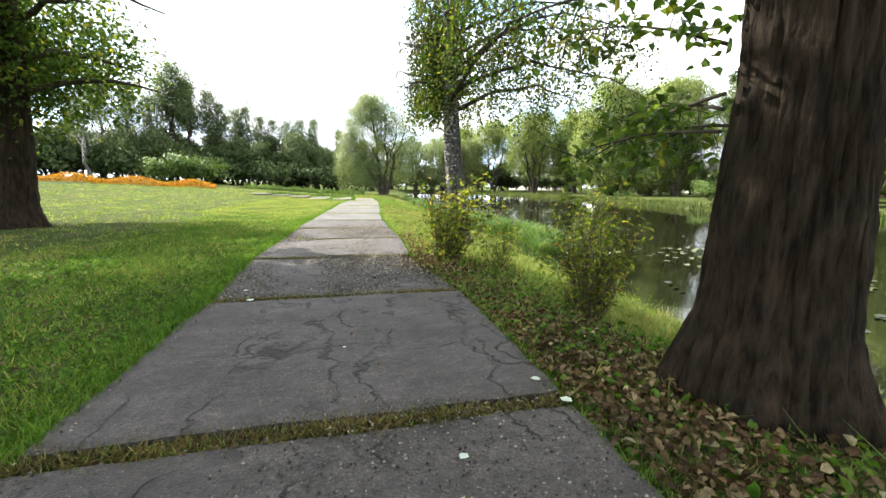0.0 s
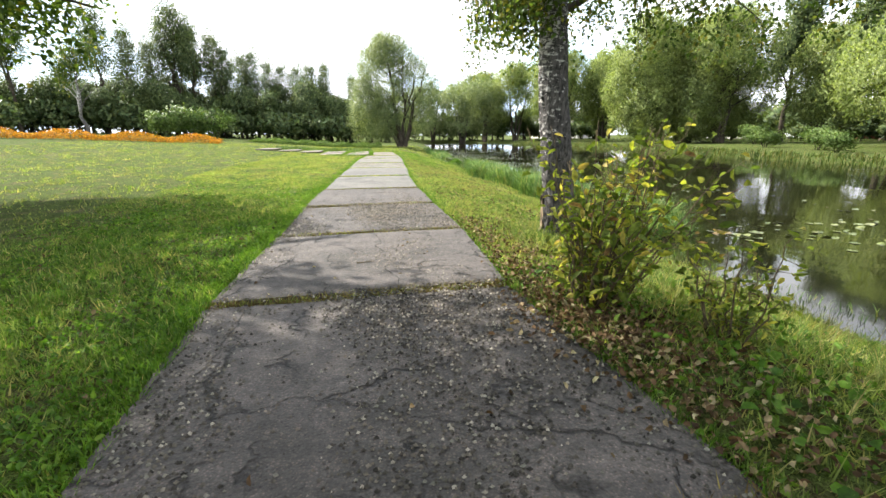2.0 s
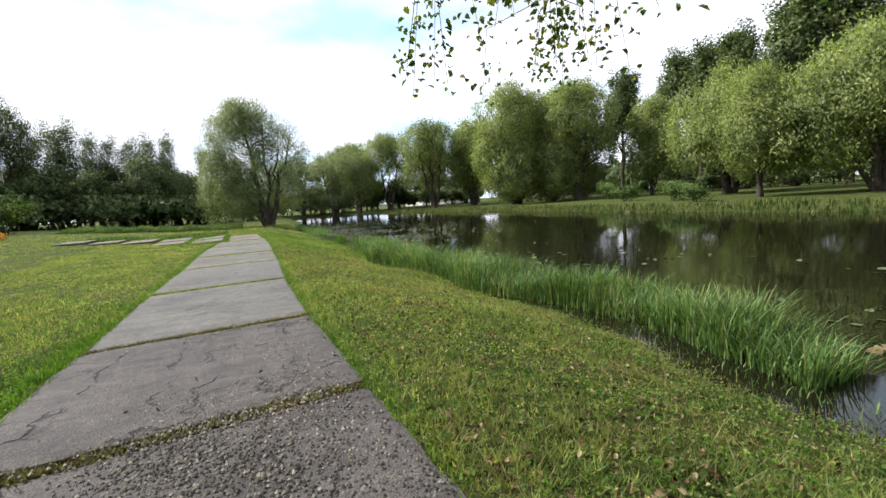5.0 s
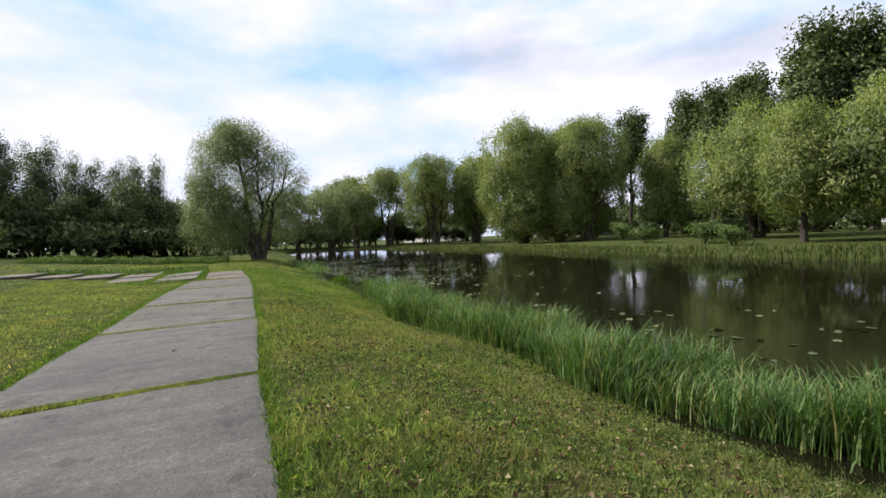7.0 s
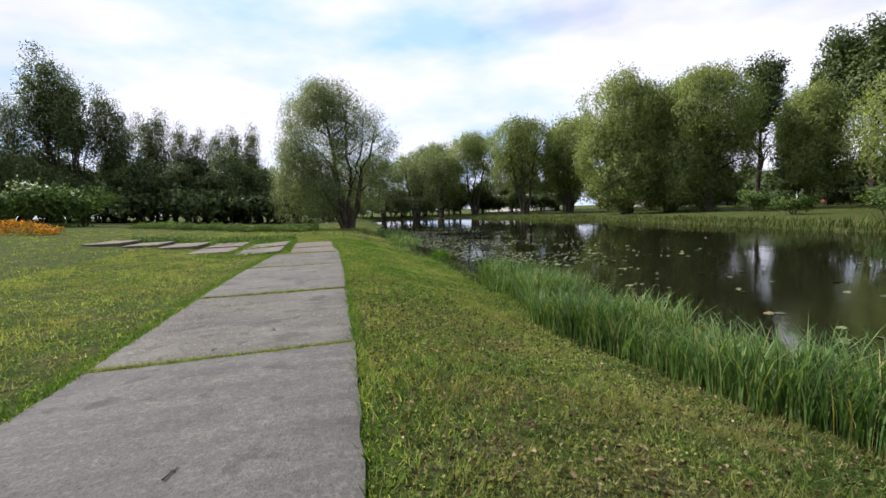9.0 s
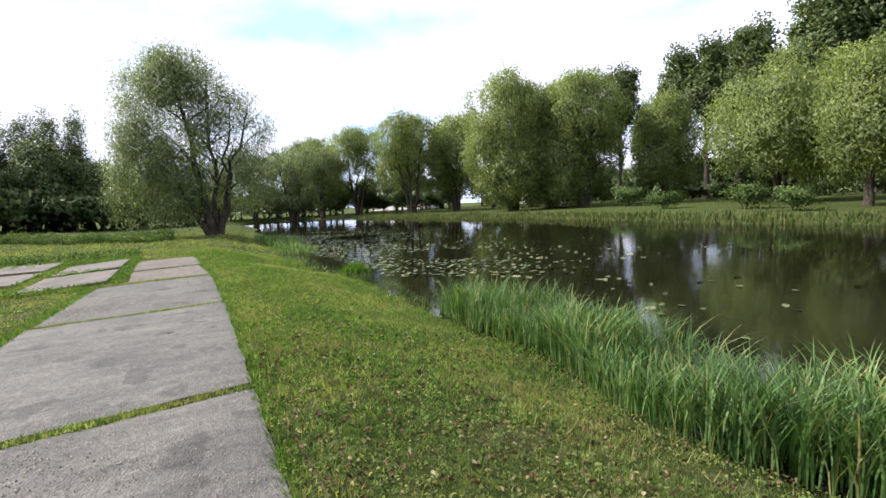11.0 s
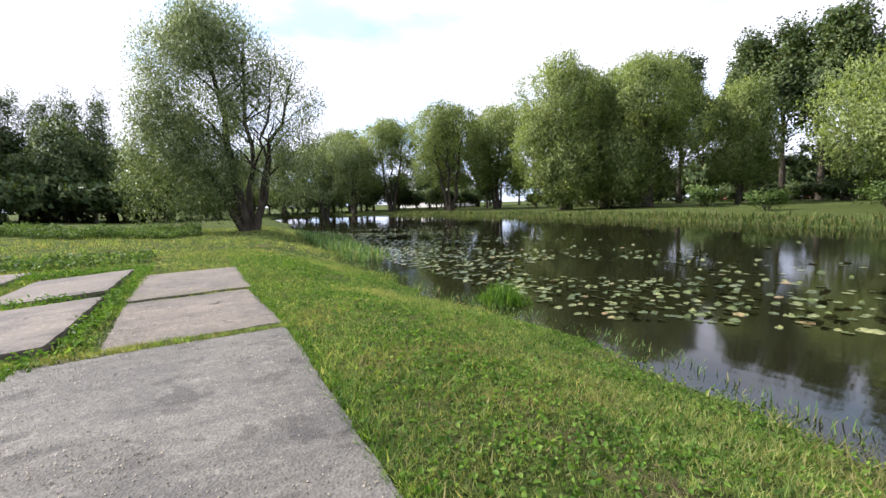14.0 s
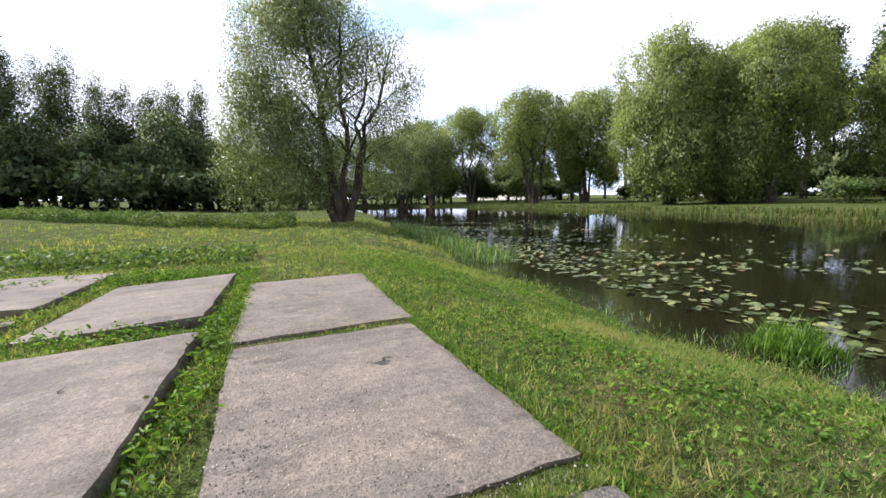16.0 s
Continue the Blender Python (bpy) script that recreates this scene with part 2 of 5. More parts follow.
DRY_REED = leaf_material("far bank reeds", [(0.0, (0.045, 0.075, 0.022)), (0.5, (0.09, 0.128, 0.036)), (1.0, (0.19, 0.175, 0.08))], 0.3, 0.6, 0.25)
WILLOW = leaf_material("willow leaves", [(0.0, (0.13, 0.175, 0.064)), (0.5, (0.228, 0.29, 0.112)), (1.0, (0.37, 0.42, 0.19))], 0.42, 0.5, 0.22)
GREYWILLOW = leaf_material("grey willow leaves", [(0.0, (0.12, 0.162, 0.08)), (0.5, (0.205, 0.256, 0.125)), (1.0, (0.34, 0.4, 0.21))], 0.3, 0.4, 0.3)
DARKLEAF = leaf_material("dark tree leaves", [(0.0, (0.056, 0.094, 0.044)), (0.6, (0.115, 0.16, 0.072)), (1.0, (0.2, 0.235, 0.11))], 0.25, 0.5, 0.2)
LINDEN = leaf_material("linden leaves", [(0.0, (0.05, 0.092, 0.024)), (0.6, (0.1, 0.165, 0.036)), (0.94, (0.18, 0.24, 0.05)), (1.0, (0.42, 0.36, 0.056))], 0.34, 0.4, 0.5)
BIRCHLEAF = leaf_material("birch leaves", [(0.0, (0.05, 0.088, 0.024)), (0.7, (0.105, 0.16, 0.04)), (1.0, (0.26, 0.23, 0.06))], 0.42, 0.4, 0.7)
SHRUBLEAF = leaf_material("shrub leaves", [(0.0, (0.08, 0.118, 0.03)), (0.5, (0.18, 0.23, 0.05)), (0.8, (0.36, 0.37, 0.07)), (0.93, (0.449, 0.370, 0.119)), (1.0, (0.211, 0.119, 0.066))], 0.55, 0.35, 2.0)
FALLEN = leaf_material("fallen leaves", [(0.0, (0.05, 0.03, 0.018)), (0.5, (0.13, 0.08, 0.045)), (0.85, (0.27, 0.2, 0.125)), (1.0, (0.42, 0.37, 0.24))], 0.15, 0.6, 1.5)
FLOWER = leaf_material("orange flowers", [(0.0, (0.12, 0.1, 0.02)), (0.4, (0.5, 0.2, 0.02)), (1.0, (0.7, 0.36, 0.03))], 0.3, 0.6, 0.8)
WEED = leaf_material("weeds", [(0.0, (0.060, 0.108, 0.030)), (0.6, (0.120, 0.192, 0.054)), (1.0, (0.204, 0.264, 0.108))], 0.3, 0.5, 0.5)
LILY = leaf_material("lily pads", [(0.0, (0.06, 0.085, 0.03)), (0.6, (0.12, 0.15, 0.055)), (0.93, (0.2, 0.21, 0.09)), (1.0, (0.22, 0.14, 0.07))], 0.05, 0.3, 0.8)

BARK = bark_material("furrowed bark", (0.008, 0.006, 0.004), (0.05, 0.036, 0.025), 16.0, (1, 1, 0.2), 0.06)
DARKBARK = bark_material("dark bark", (0.025, 0.02, 0.016), (0.09, 0.075, 0.06), 6.0)
WOUND = bark_material("bare rotten wood", (0.03, 0.018, 0.01), (0.42, 0.32, 0.22), 14.0, (1, 1, 0.35), 0.05)
TWIG = bark_material("twigs", (0.06, 0.045, 0.03), (0.17, 0.13, 0.08), 20.0)

BIRCH, bn, bl, bp = material("birch bark", 0.75)
b_s = noise_node(bn, bl, 12.0, 7.0, 0.76, (1.0, 1.0, 1.5))
b_l = noise_node(bn, bl, 5.0, 4.0, 0.6, (1.0, 1.0, 7.0))
b_f = noise_node(bn, bl, 26.0, 5.0, 0.7, (1, 1, 0.4))
b_rough = ramp(bn, bl, b_f.outputs["Fac"], [(0.4, (0.01, 0.0085, 0.0075)), (0.62, (0.12, 0.108, 0.098))]).outputs["Color"]
b_white = ramp(bn, bl, b_l.outputs["Fac"], [(0.4, (0.07, 0.065, 0.06)), (0.5, (0.56, 0.53, 0.48))]).outputs["Color"]
b_tc, b_sep = bn.new("ShaderNodeTexCoord"), bn.new("ShaderNodeSeparateXYZ")
bl.new(b_tc.outputs["Object"], b_sep.inputs["Vector"])
b_h = bn.new("ShaderNodeMapRange")
b_h.inputs[1].default_value, b_h.inputs[2].default_value, b_h.inputs[3].default_value, b_h.inputs[4].default_value = 0.3, 4.5, -0.09, 0.08
bl.new(b_sep.outputs["Z"], b_h.inputs[0])
b_add = bn.new("ShaderNodeMath")
bl.new(b_s.outputs["Fac"], b_add.inputs[0])
bl.new(b_h.outputs[0], b_add.inputs[1])
# sun side put into the bark colour: whiter towards -X, darker towards +X
b_sunside, b_sum = bn.new("ShaderNodeMapRange"), bn.new("ShaderNodeMath")
b_sunside.inputs[1].default_value, b_sunside.inputs[2].default_value, b_sunside.inputs[3].default_value, b_sunside.inputs[4].default_value = -0.45, 0.1, 0.06, -0.1
bl.new(b_sep.outputs["X"], b_sunside.inputs[0])
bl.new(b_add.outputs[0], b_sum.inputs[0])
bl.new(b_sunside.outputs[0], b_sum.inputs[1])
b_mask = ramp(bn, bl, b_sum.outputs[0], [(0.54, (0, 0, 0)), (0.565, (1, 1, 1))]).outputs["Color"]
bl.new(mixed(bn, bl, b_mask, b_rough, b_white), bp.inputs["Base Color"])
bump(bn, bl, bp, b_f.outputs["Fac"], 0.8, 0.03, bump(bn, bl, None, b_mask, 0.4, 0.02))


def plain(name, col, rough=0.7, metal=0.0):
    m, n, l, p = material(name, rough)
    a = noise_node(n, l, 3.0, 4.0)
    r = ramp(n, l, a.outputs["Fac"], [(0.3, tuple(c * 0.82 for c in col)), (0.7, tuple(min(1, c * 1.12) for c in col))])
    l.new(r.outputs["Color"], p.inputs["Base Color"])
    p.inputs["Metallic"].default_value = metal
    return m


# ---- ground shape ----
rng = np.random.default_rng(7)


def smooth(a, b, v):
    t = np.clip((np.asarray(v, float) - a) / (b - a), 0, 1)
    return t * t * (3 - 2 * t)


def shore(y):
    """x of the near water's edge."""
    y = np.asarray(y, float)
    return 5.75 + 0.18 * np.sin(y * 0.9) + 0.22 * np.sin(y * 0.37 + 1.0) + 2.2 * smooth(50, 64, y) + 3.0 * smooth(64, 100, y)


def far_shore(y):
    y = np.asarray(y, float)
    return 33.2 + 0.6 * np.sin(y * 0.13) + 0.4 * np.sin(y * 0.41) + 2.6 * smooth(44, 66, y) - 7.0 * smooth(92, 120, y)


def height(x, y):
    """Ground height at plan points."""
    x, y = np.asarray(x, float), np.asarray(y, float)
    s, f = shore(y), far_shore(y)
    pond = smooth(-75, -66, y) * (1 - smooth(118, 126, y))
    into = smooth(-3.9, 0.3, x - s) * 0.76 + smooth(0.0, 4.0, x - s) * 0.9
    out = smooth(-3.0, 2.5, x - f) * 1.45
    z = -0.03 + pond * (-into + out)
    z = z + 0.045 * np.clip(-x - 4, 0, 42) * smooth(18, 52, y)
    z = z + 0.012 * np.clip(x - f - 3, 0, 60) * (x > f)
    lump = 0.018 * np.sin(x * 2.3 + y * 0.7) * np.sin(y * 1.9 - x * 0.5) + 0.012 * np.sin(x * 5.1) * np.sin(y * 4.3)
    return z + lump * smooth(1.8, 2.6, np.abs(x - 0.1))


def grid_axis(fine_a, fine_b, step, reach):
    mid = list(np.arange(fine_a, fine_b, step))
    out, d = [], step
    v = fine_b
    while v < reach:
        out.append(v)
        d *= 1.16
        v += d
    low, d, v = [], step, fine_a
    while v > -reach:
        d *= 1.16
        v -= d
        low.append(v)
    return np.array(low[::-1] + mid + out)


def mesh_object(name, verts, faces, mat, parent=None, smooth_faces=False):
    me = bpy.data.meshes.new(name)
    if isinstance(faces, np.ndarray):
        k = faces.shape[1]
        me.vertices.add(len(verts))
        me.vertices.foreach_set("co", np.asarray(verts, np.float32).ravel())
        me.loops.add(faces.size)
        me.loops.foreach_set("vertex_index", faces.astype(np.int32).ravel())
        me.polygons.add(len(faces))
        me.polygons.foreach_set("loop_start", np.arange(0, faces.size, k, dtype=np.int32))
        me.update(calc_edges=True)
    else:
        me.from_pydata([tuple(v) for v in verts], [], faces)
    if smooth_faces:
        me.polygons.foreach_set("use_smooth", np.ones(len(me.polygons), dtype=bool))
    me.materials.append(mat)
    ob = new(name, me)
    if parent:
        ob.parent = parent
    return ob


def part(name, bm, mat, parent=None, label="", smooth_faces=False):
    me = bpy.data.meshes.new(name)
    bm.to_mesh(me)
    bm.free()
    if smooth_faces:
        for p in me.polygons:
            p.use_smooth = True
    me.materials.append(mat)
    ob = new(name, me)
    if parent:
        ob.parent = parent
    if label:
        ob["label"] = label
    return ob


gx, gy = grid_axis(-9, 12, 0.3, 2500), grid_axis(-3, 56, 0.35, 2500)
XX, YY = np.meshgrid(gx, gy)
gv = np.stack([XX.ravel(), YY.ravel(), height(XX, YY).ravel()], 1)
nx, ny = len(gx), len(gy)
ii = (np.arange(ny - 1)[:, None] * nx + np.arange(nx - 1)[None]).ravel()
ground = tagged(mesh_object("ground", gv, np.stack([ii, ii + 1, ii + nx + 1, ii + nx], 1), GROUND, smooth_faces=True),
                "mown green lawn sloping down to a pond", "lawn", kind="structure")

water = tagged(mesh_object("water", [(2, -80, -0.7), (60, -80, -0.7), (60, 132, -0.7), (2, 132, -0.7)], [(0, 1, 2, 3)], WATER),
               "still dark brown pond water with reflections", "pond", kind="structure")


# ---- leaves, tubes and trees ----
def unit(v):
    return v / np.maximum(np.linalg.norm(v, axis=1, keepdims=True), 1e-9)


def leaf_mesh(name, at, length, width, droop, mat, parent=None, curl=0.0):
    """One mesh of many four-cornered leaves at the points at; droop turns them to hang."""
    n = len(at)
    along = rng.normal(size=(n, 3))
    along[:, 2] = along[:, 2] * (1 - droop) - droop * 2.2
    along = unit(along)
    side = unit(np.cross(along, rng.normal(size=(n, 3))))
    ln = (length * rng.uniform(0.6, 1.25, n))[:, None]
    wd = (width * rng.uniform(0.7, 1.2, n))[:, None]
    nor = np.cross(along, side)
    a = at - along * ln * 0.5
    b = at + side * wd * 0.5 + nor * wd * curl
    c = at + along * ln * 0.5
    d = at - side * wd * 0.5 + nor * wd * curl
    verts = np.stack([a, b, c, d], 1).reshape(-1, 3)
    return mesh_object(name, verts, np.arange(4 * n).reshape(-1, 4), mat, parent)


def crown_mesh(name, at, heart, length, width, droop, mat, parent):
    """A crown of many slim three-cornered leaves, shaded as soft tufts that face away from the heart."""
    n = len(at)
    out = unit(at - heart)
    along = rng.normal(size=(n, 3))
    along[:, 2] = along[:, 2] * (1 - droop) - droop * 2.2
    along = unit(along)
    side = unit(np.cross(along, rng.normal(size=(n, 3)) + out * 0.8))
    nor = np.cross(side, along)
    side = np.where((nor * out).sum(1)[:, None] < 0, -side, side)
    ln = (length * rng.uniform(0.6, 1.25, n))[:, None]
    wd = (width * rng.uniform(0.7, 1.2, n))[:, None]
    verts = np.stack([at - along * ln * 0.4 - side * wd * 0.5, at + along * ln * 0.6, at - along * ln * 0.4 + side * wd * 0.5], 1).reshape(-1, 3)
    faces = np.arange(3 * n).reshape(-1, 3)
    face_n = np.cross(verts[1::3] - verts[0::3], verts[2::3] - verts[0::3])
    turn = (face_n * out).sum(1) < 0
    faces[turn] = faces[turn][:, ::-1]
    ob = mesh_object(name, verts, faces, mat, parent, True)
    soft = unit(out + rng.normal(size=(n, 3)) * 0.38 + np.array([0, 0, 0.12]))
    ob.data.normals_split_custom_set_from_vertices(np.repeat(soft, 3, 0))
    return ob


def tube(bm, pts, radii, sides=8, rough=0.0):
    """A tapered tube along a line of points."""
    rings, prev = [], None
    pts = [Vector(p) for p in pts]
    for i, p in enumerate(pts):
        d = (pts[min(i + 1, len(pts) - 1)] - pts[max(i - 1, 0)]).normalized()
        u = (prev if prev else Vector((1, 0, 0.01))).cross(d)
        if u.length < 1e-4:
            u = Vector((0, 1, 0)).cross(d)
        u.normalize()
        v = d.cross(u)
        prev = v if not prev else prev
        ring = []
        for k in range(sides):
            a = 2 * math.pi * k / sides
            r = radii[i] * (1 + rough * noise.noise(Vector((3 * math.cos(a), 3 * math.sin(a), p.z * 0.8))))
            ring.append(bm.verts.new(p + u * (math.cos(a) * r) + v * (math.sin(a) * r)))
        rings.append(ring)
    for r0, r1 in zip(rings, rings[1:]):
        for k in range(sides):
            bm.faces.new((r0[k], r0[(k + 1) % sides], r1[(k + 1) % sides], r1[k]))
    bm.faces.new(rings[-1])
    return rings


def bent(a, b, bow=0.2, n=5, wob=0.1):
    """Points from a to b on a bowed, uneven line."""
    a, b = Vector(a), Vector(b)
    out = []
    for i in range(n + 1):
        t = i / n
        p = a.lerp(b, t)
        p.z += bow * (b - a).length * math.sin(math.pi * t) * 0.5
        k = wob * (b - a).length * math.sin(math.pi * t)
        out.append(p + Vector((rng.normal() * k * 0.4, rng.normal() * k * 0.4, 0)))
    return out


def clumps(count, centre, radii, low=-0.6, inner=0.35):
    """Centres of leaf clumps in an uneven crown: rounded lobes set over an ellipsoid."""
    lobes = max(7, count // 11)
    v = unit(rng.normal(size=(lobes * 4, 3)))
    v = v[v[:, 2] > low][:lobes]
    heart = v * rng.uniform(0.3, 0.66, (len(v), 1))
    size = rng.uniform(0.32, 0.54, len(v))
    pick = rng.integers(0, len(v), count)
    u = unit(rng.normal(size=(count, 3)))
    u[:, 2] = np.where(rng.uniform(size=count) < 0.7, np.abs(u[:, 2]), u[:, 2])
    at = heart[pick] + u * (size[pick] * rng.uniform(inner, 1.0, count) ** 0.4)[:, None]
    return np.array(centre) + at * np.array(radii)


def spread(cs, each, size, hang=0.0):
    """Leaf places round clump centres; hang draws tails downwards."""
    n = len(cs) * each
    at = np.repeat(cs, each, 0) + np.clip(rng.normal(size=(n, 3)), -1.45, 1.45) * np.repeat(size * rng.uniform(0.55, 1.35, len(cs)), each)[:, None]
    if hang:
        at[:, 2] -= np.minimum(np.abs(rng.normal(size=n)), 1.6) * hang
    return at


def tree(name, high, crown, leaf, bark, trunk_r, each, leaf_size, count=110, stems=1, hang=0.6, droop=0.45, lean=(0, 0), clump=0.8, low=-0.75, category="tree", label="", limbs=9, lobes=None):
    """A tree: an Empty at its base with trunk and crown. crown: (centre, radii)."""
    top = new(name)
    tagged(top, label, category)
    (cx, cy, cz), (rx, ry, rz) = crown
    bm = bmesh.new()
    for s in range(stems):
        a = 2 * math.pi * s / stems + 0.6
        off = 0.0 if stems == 1 else 1.0
        foot = Vector((off * trunk_r * 0.9 * math.cos(a), off * trunk_r * 0.9 * math.sin(a), -0.25))
        tip = Vector((cx + off * rx * 0.45 * math.cos(a) + lean[0], cy + off * ry * 0.45 * math.sin(a) + lean[1], cz + rz * 0.5))
        line = bent(foot, tip, 0.0, 8, 0.05)
        r0 = trunk_r * (1.0 if stems == 1 else 0.62)
        radii = [r0 * (1.35 if i == 0 else 1.0) * (1 - 0.85 * i / 8) for i in range(9)]
        tube(bm, line, radii, 9, 0.18)
        for k in range(limbs):
            i = 2 + k % 6
            ang = k * 2.4 + s
            end = Vector((cx + rx * 0.8 * math.cos(ang), cy + ry * 0.8 * math.sin(ang), cz + rz * (-0.45 + 0.16 * (k % 7))))
            pts = bent(line[i], line[i].lerp(end, 0.9), 0.25, 5, 0.12)
            tube(bm, pts, [radii[i] * 0.5 * (1 - 0.16 * j) for j in range(6)], 6)
    part("trunk", bm, bark, top, smooth_faces=True)
    cs = clumps(count, (cx, cy, cz), (rx, ry, rz), low)
    hearts = np.repeat([(cx, cy, cz)], count, 0)
    for c, r, k in lobes or ():
        cs = np.concatenate([cs, clumps(k, c, r, low)])
        hearts = np.concatenate([hearts, np.repeat([c], k, 0)])
    each = int(each * 1.55)
    at = spread(cs, each, clump * 1.08, hang)
    heart = np.repeat(hearts * 0.55 + cs * 0.45 - np.array([0, 0, 0.3]), each, 0)
    crown_mesh("crown", at, heart, leaf_size * 0.86, leaf_size * 0.62, droop, leaf, top)
    return top


def put(ob, x, y, scale=1.0, turn=0.0, tall=1.0):
    """Stands a first or copied tree on the ground."""
    return pose(x, y, float(height(x, y)), 0, 0, turn) @ Matrix.Diagonal((scale, scale, scale * tall, 1))


# ---- the concrete path ----
path = tagged(mesh_object("path", [(-1.45, -3, -0.032), (1.55, -3, -0.032), (1.6, 43, -0.032), (-1.1, 43, -0.032)], [(0, 1, 2, 3)], SOIL),
              "path of cracked concrete slabs with grassy joints", "path", kind="structure")


def slab(x0a, x1a, y0, x0b, x1b, y1, mat, z=0.0, tilt=0.0, thick=0.16, chip=0.025, skew=0.0):
    """A cast slab with worn, chipped edges. Its near side runs from x0a to x1a, its far side from x0b to x1b."""
    bm = bmesh.new()
    nu, nv = 22, 22
    rows = []
    seed = Vector((x0a * 3.1, y0 * 1.7, 5))
    for j in range(nv + 1):
        v = j / nv
        row = []
        for i in range(nu + 1):
            u = i / nu
            x = (x0a + (x1a - x0a) * u) * (1 - v) + (x0b + (x1b - x0b) * u) * v
            y = y0 + (y1 - y0) * v + skew * (u - 0.5)
            edge = min(u, 1 - u, v, 1 - v)
            zz = z + tilt * (u - 0.5) + 0.008 * noise.noise(Vector((x * 1.3, y * 1.3, 2))) + 0.003 * noise.noise(Vector((x * 9, y * 9, 1)))
            if edge == 0:
                k = chip * (0.6 + noise.noise(seed + Vector((x * 3.5, y * 3.5, 0))) + 0.6 * noise.noise(seed + Vector((x * 12, y * 12, 0))))
                k = max(k, 0)
                x += k if u == 0 else -k if u == 1 else 0
                y += k if v == 0 else -k if v == 1 else 0
                zz -= 0.012
            row.append(bm.verts.new((x, y, zz)))
        rows.append(row)
    for r0, r1 in zip(rows, rows[1:]):
        for i in range(nu):
            bm.faces.new((r0[i], r0[i + 1], r1[i + 1], r1[i]))
    rim = rows[0] + [r[-1] for r in rows[1:]] + rows[-1][-2::-1] + [r[0] for r in rows[-2:0:-1]]
    rim = [bm.verts.new(p.co) for p in rim]
    low = [bm.verts.new((p.co.x, p.co.y, p.co.z - thick)) for p in rim]
    for k in range(len(rim)):
        q = (k + 1) % len(rim)
        bm.faces.new((rim[k], low[k], low[q], rim[q]))
    bm.faces.new(low)
    bmesh.ops.recalc_face_normals(bm, faces=bm.faces)
    return part("slab", bm, mat, path, smooth_faces=True)


# joints along the way: y, left x, right x
JOINTS = [(-0.4, -1.2, 1.75), (2.8, -1.15, 1.68), (5.66, -1.2, 1.62), (8.45, -1.42, 1.3), (11.12, -1.4, 1.36), (13.85, -1.45, 1.25), (16.72, -1.4, 1.18),
          (20.65, -1.35, 1.2), (24.65, -1.2, 1.37), (28.4, -1.15, 1.46), (32.7, -1.0, 1.58), (36.8, -0.7, 1.6)]
for k in range(len(JOINTS) - 1):
    (ya, la, ra), (yb, lb, rb) = JOINTS[k], JOINTS[k + 1]
    gap = 0.06 if k < 6 else 0.04
    slab(la, ra, ya + gap, lb, rb, yb - gap, SLAB_OLD if ya < 15 else SLAB_DAMP if ya < 22 else SLAB_GREY, 0.012 * (k % 2) - 0.004, 0.01 * math.sin(k * 2.1), skew=0.25 if k < 7 else 0.12)
# right column, then the rows that run off across the lawn
slab(-0.16, 1.6, 36.95, -0.28, 1.42, 39.52, SLAB_PALE, 0.0, 0.01, skew=0.15)
slab(-0.3, 1.48, 39.68, -0.36, 1.42, 42.75, SLAB_PALE, 0.01, 0.0, skew=0.25)
COLS = [(-2.25, -0.56, 36.95, 39.75, 0.05), (-2.25, -0.6, 40.35, 43.2, 0.045), (-4.15, -2.5, 38.6, 41.2, 0.04), (-4.2, -2.55, 41.7, 44.4, 0.06),
        (-6.1, -4.45, 41.6, 44.4, 0.14), (-8.0, -6.4, 43.0, 45.6, 0.2), (-10.0, -8.3, 44.0, 46.8, 0.3)]
for xa, xb, ya, yb, up in COLS:
    slab(xa, xb, ya, xa + 0.03, xb + 0.02, yb, SLAB_PALE, up, 0.1 if xa > -3 else 0.03, skew=-0.25 if xa < -4 else 0.05)


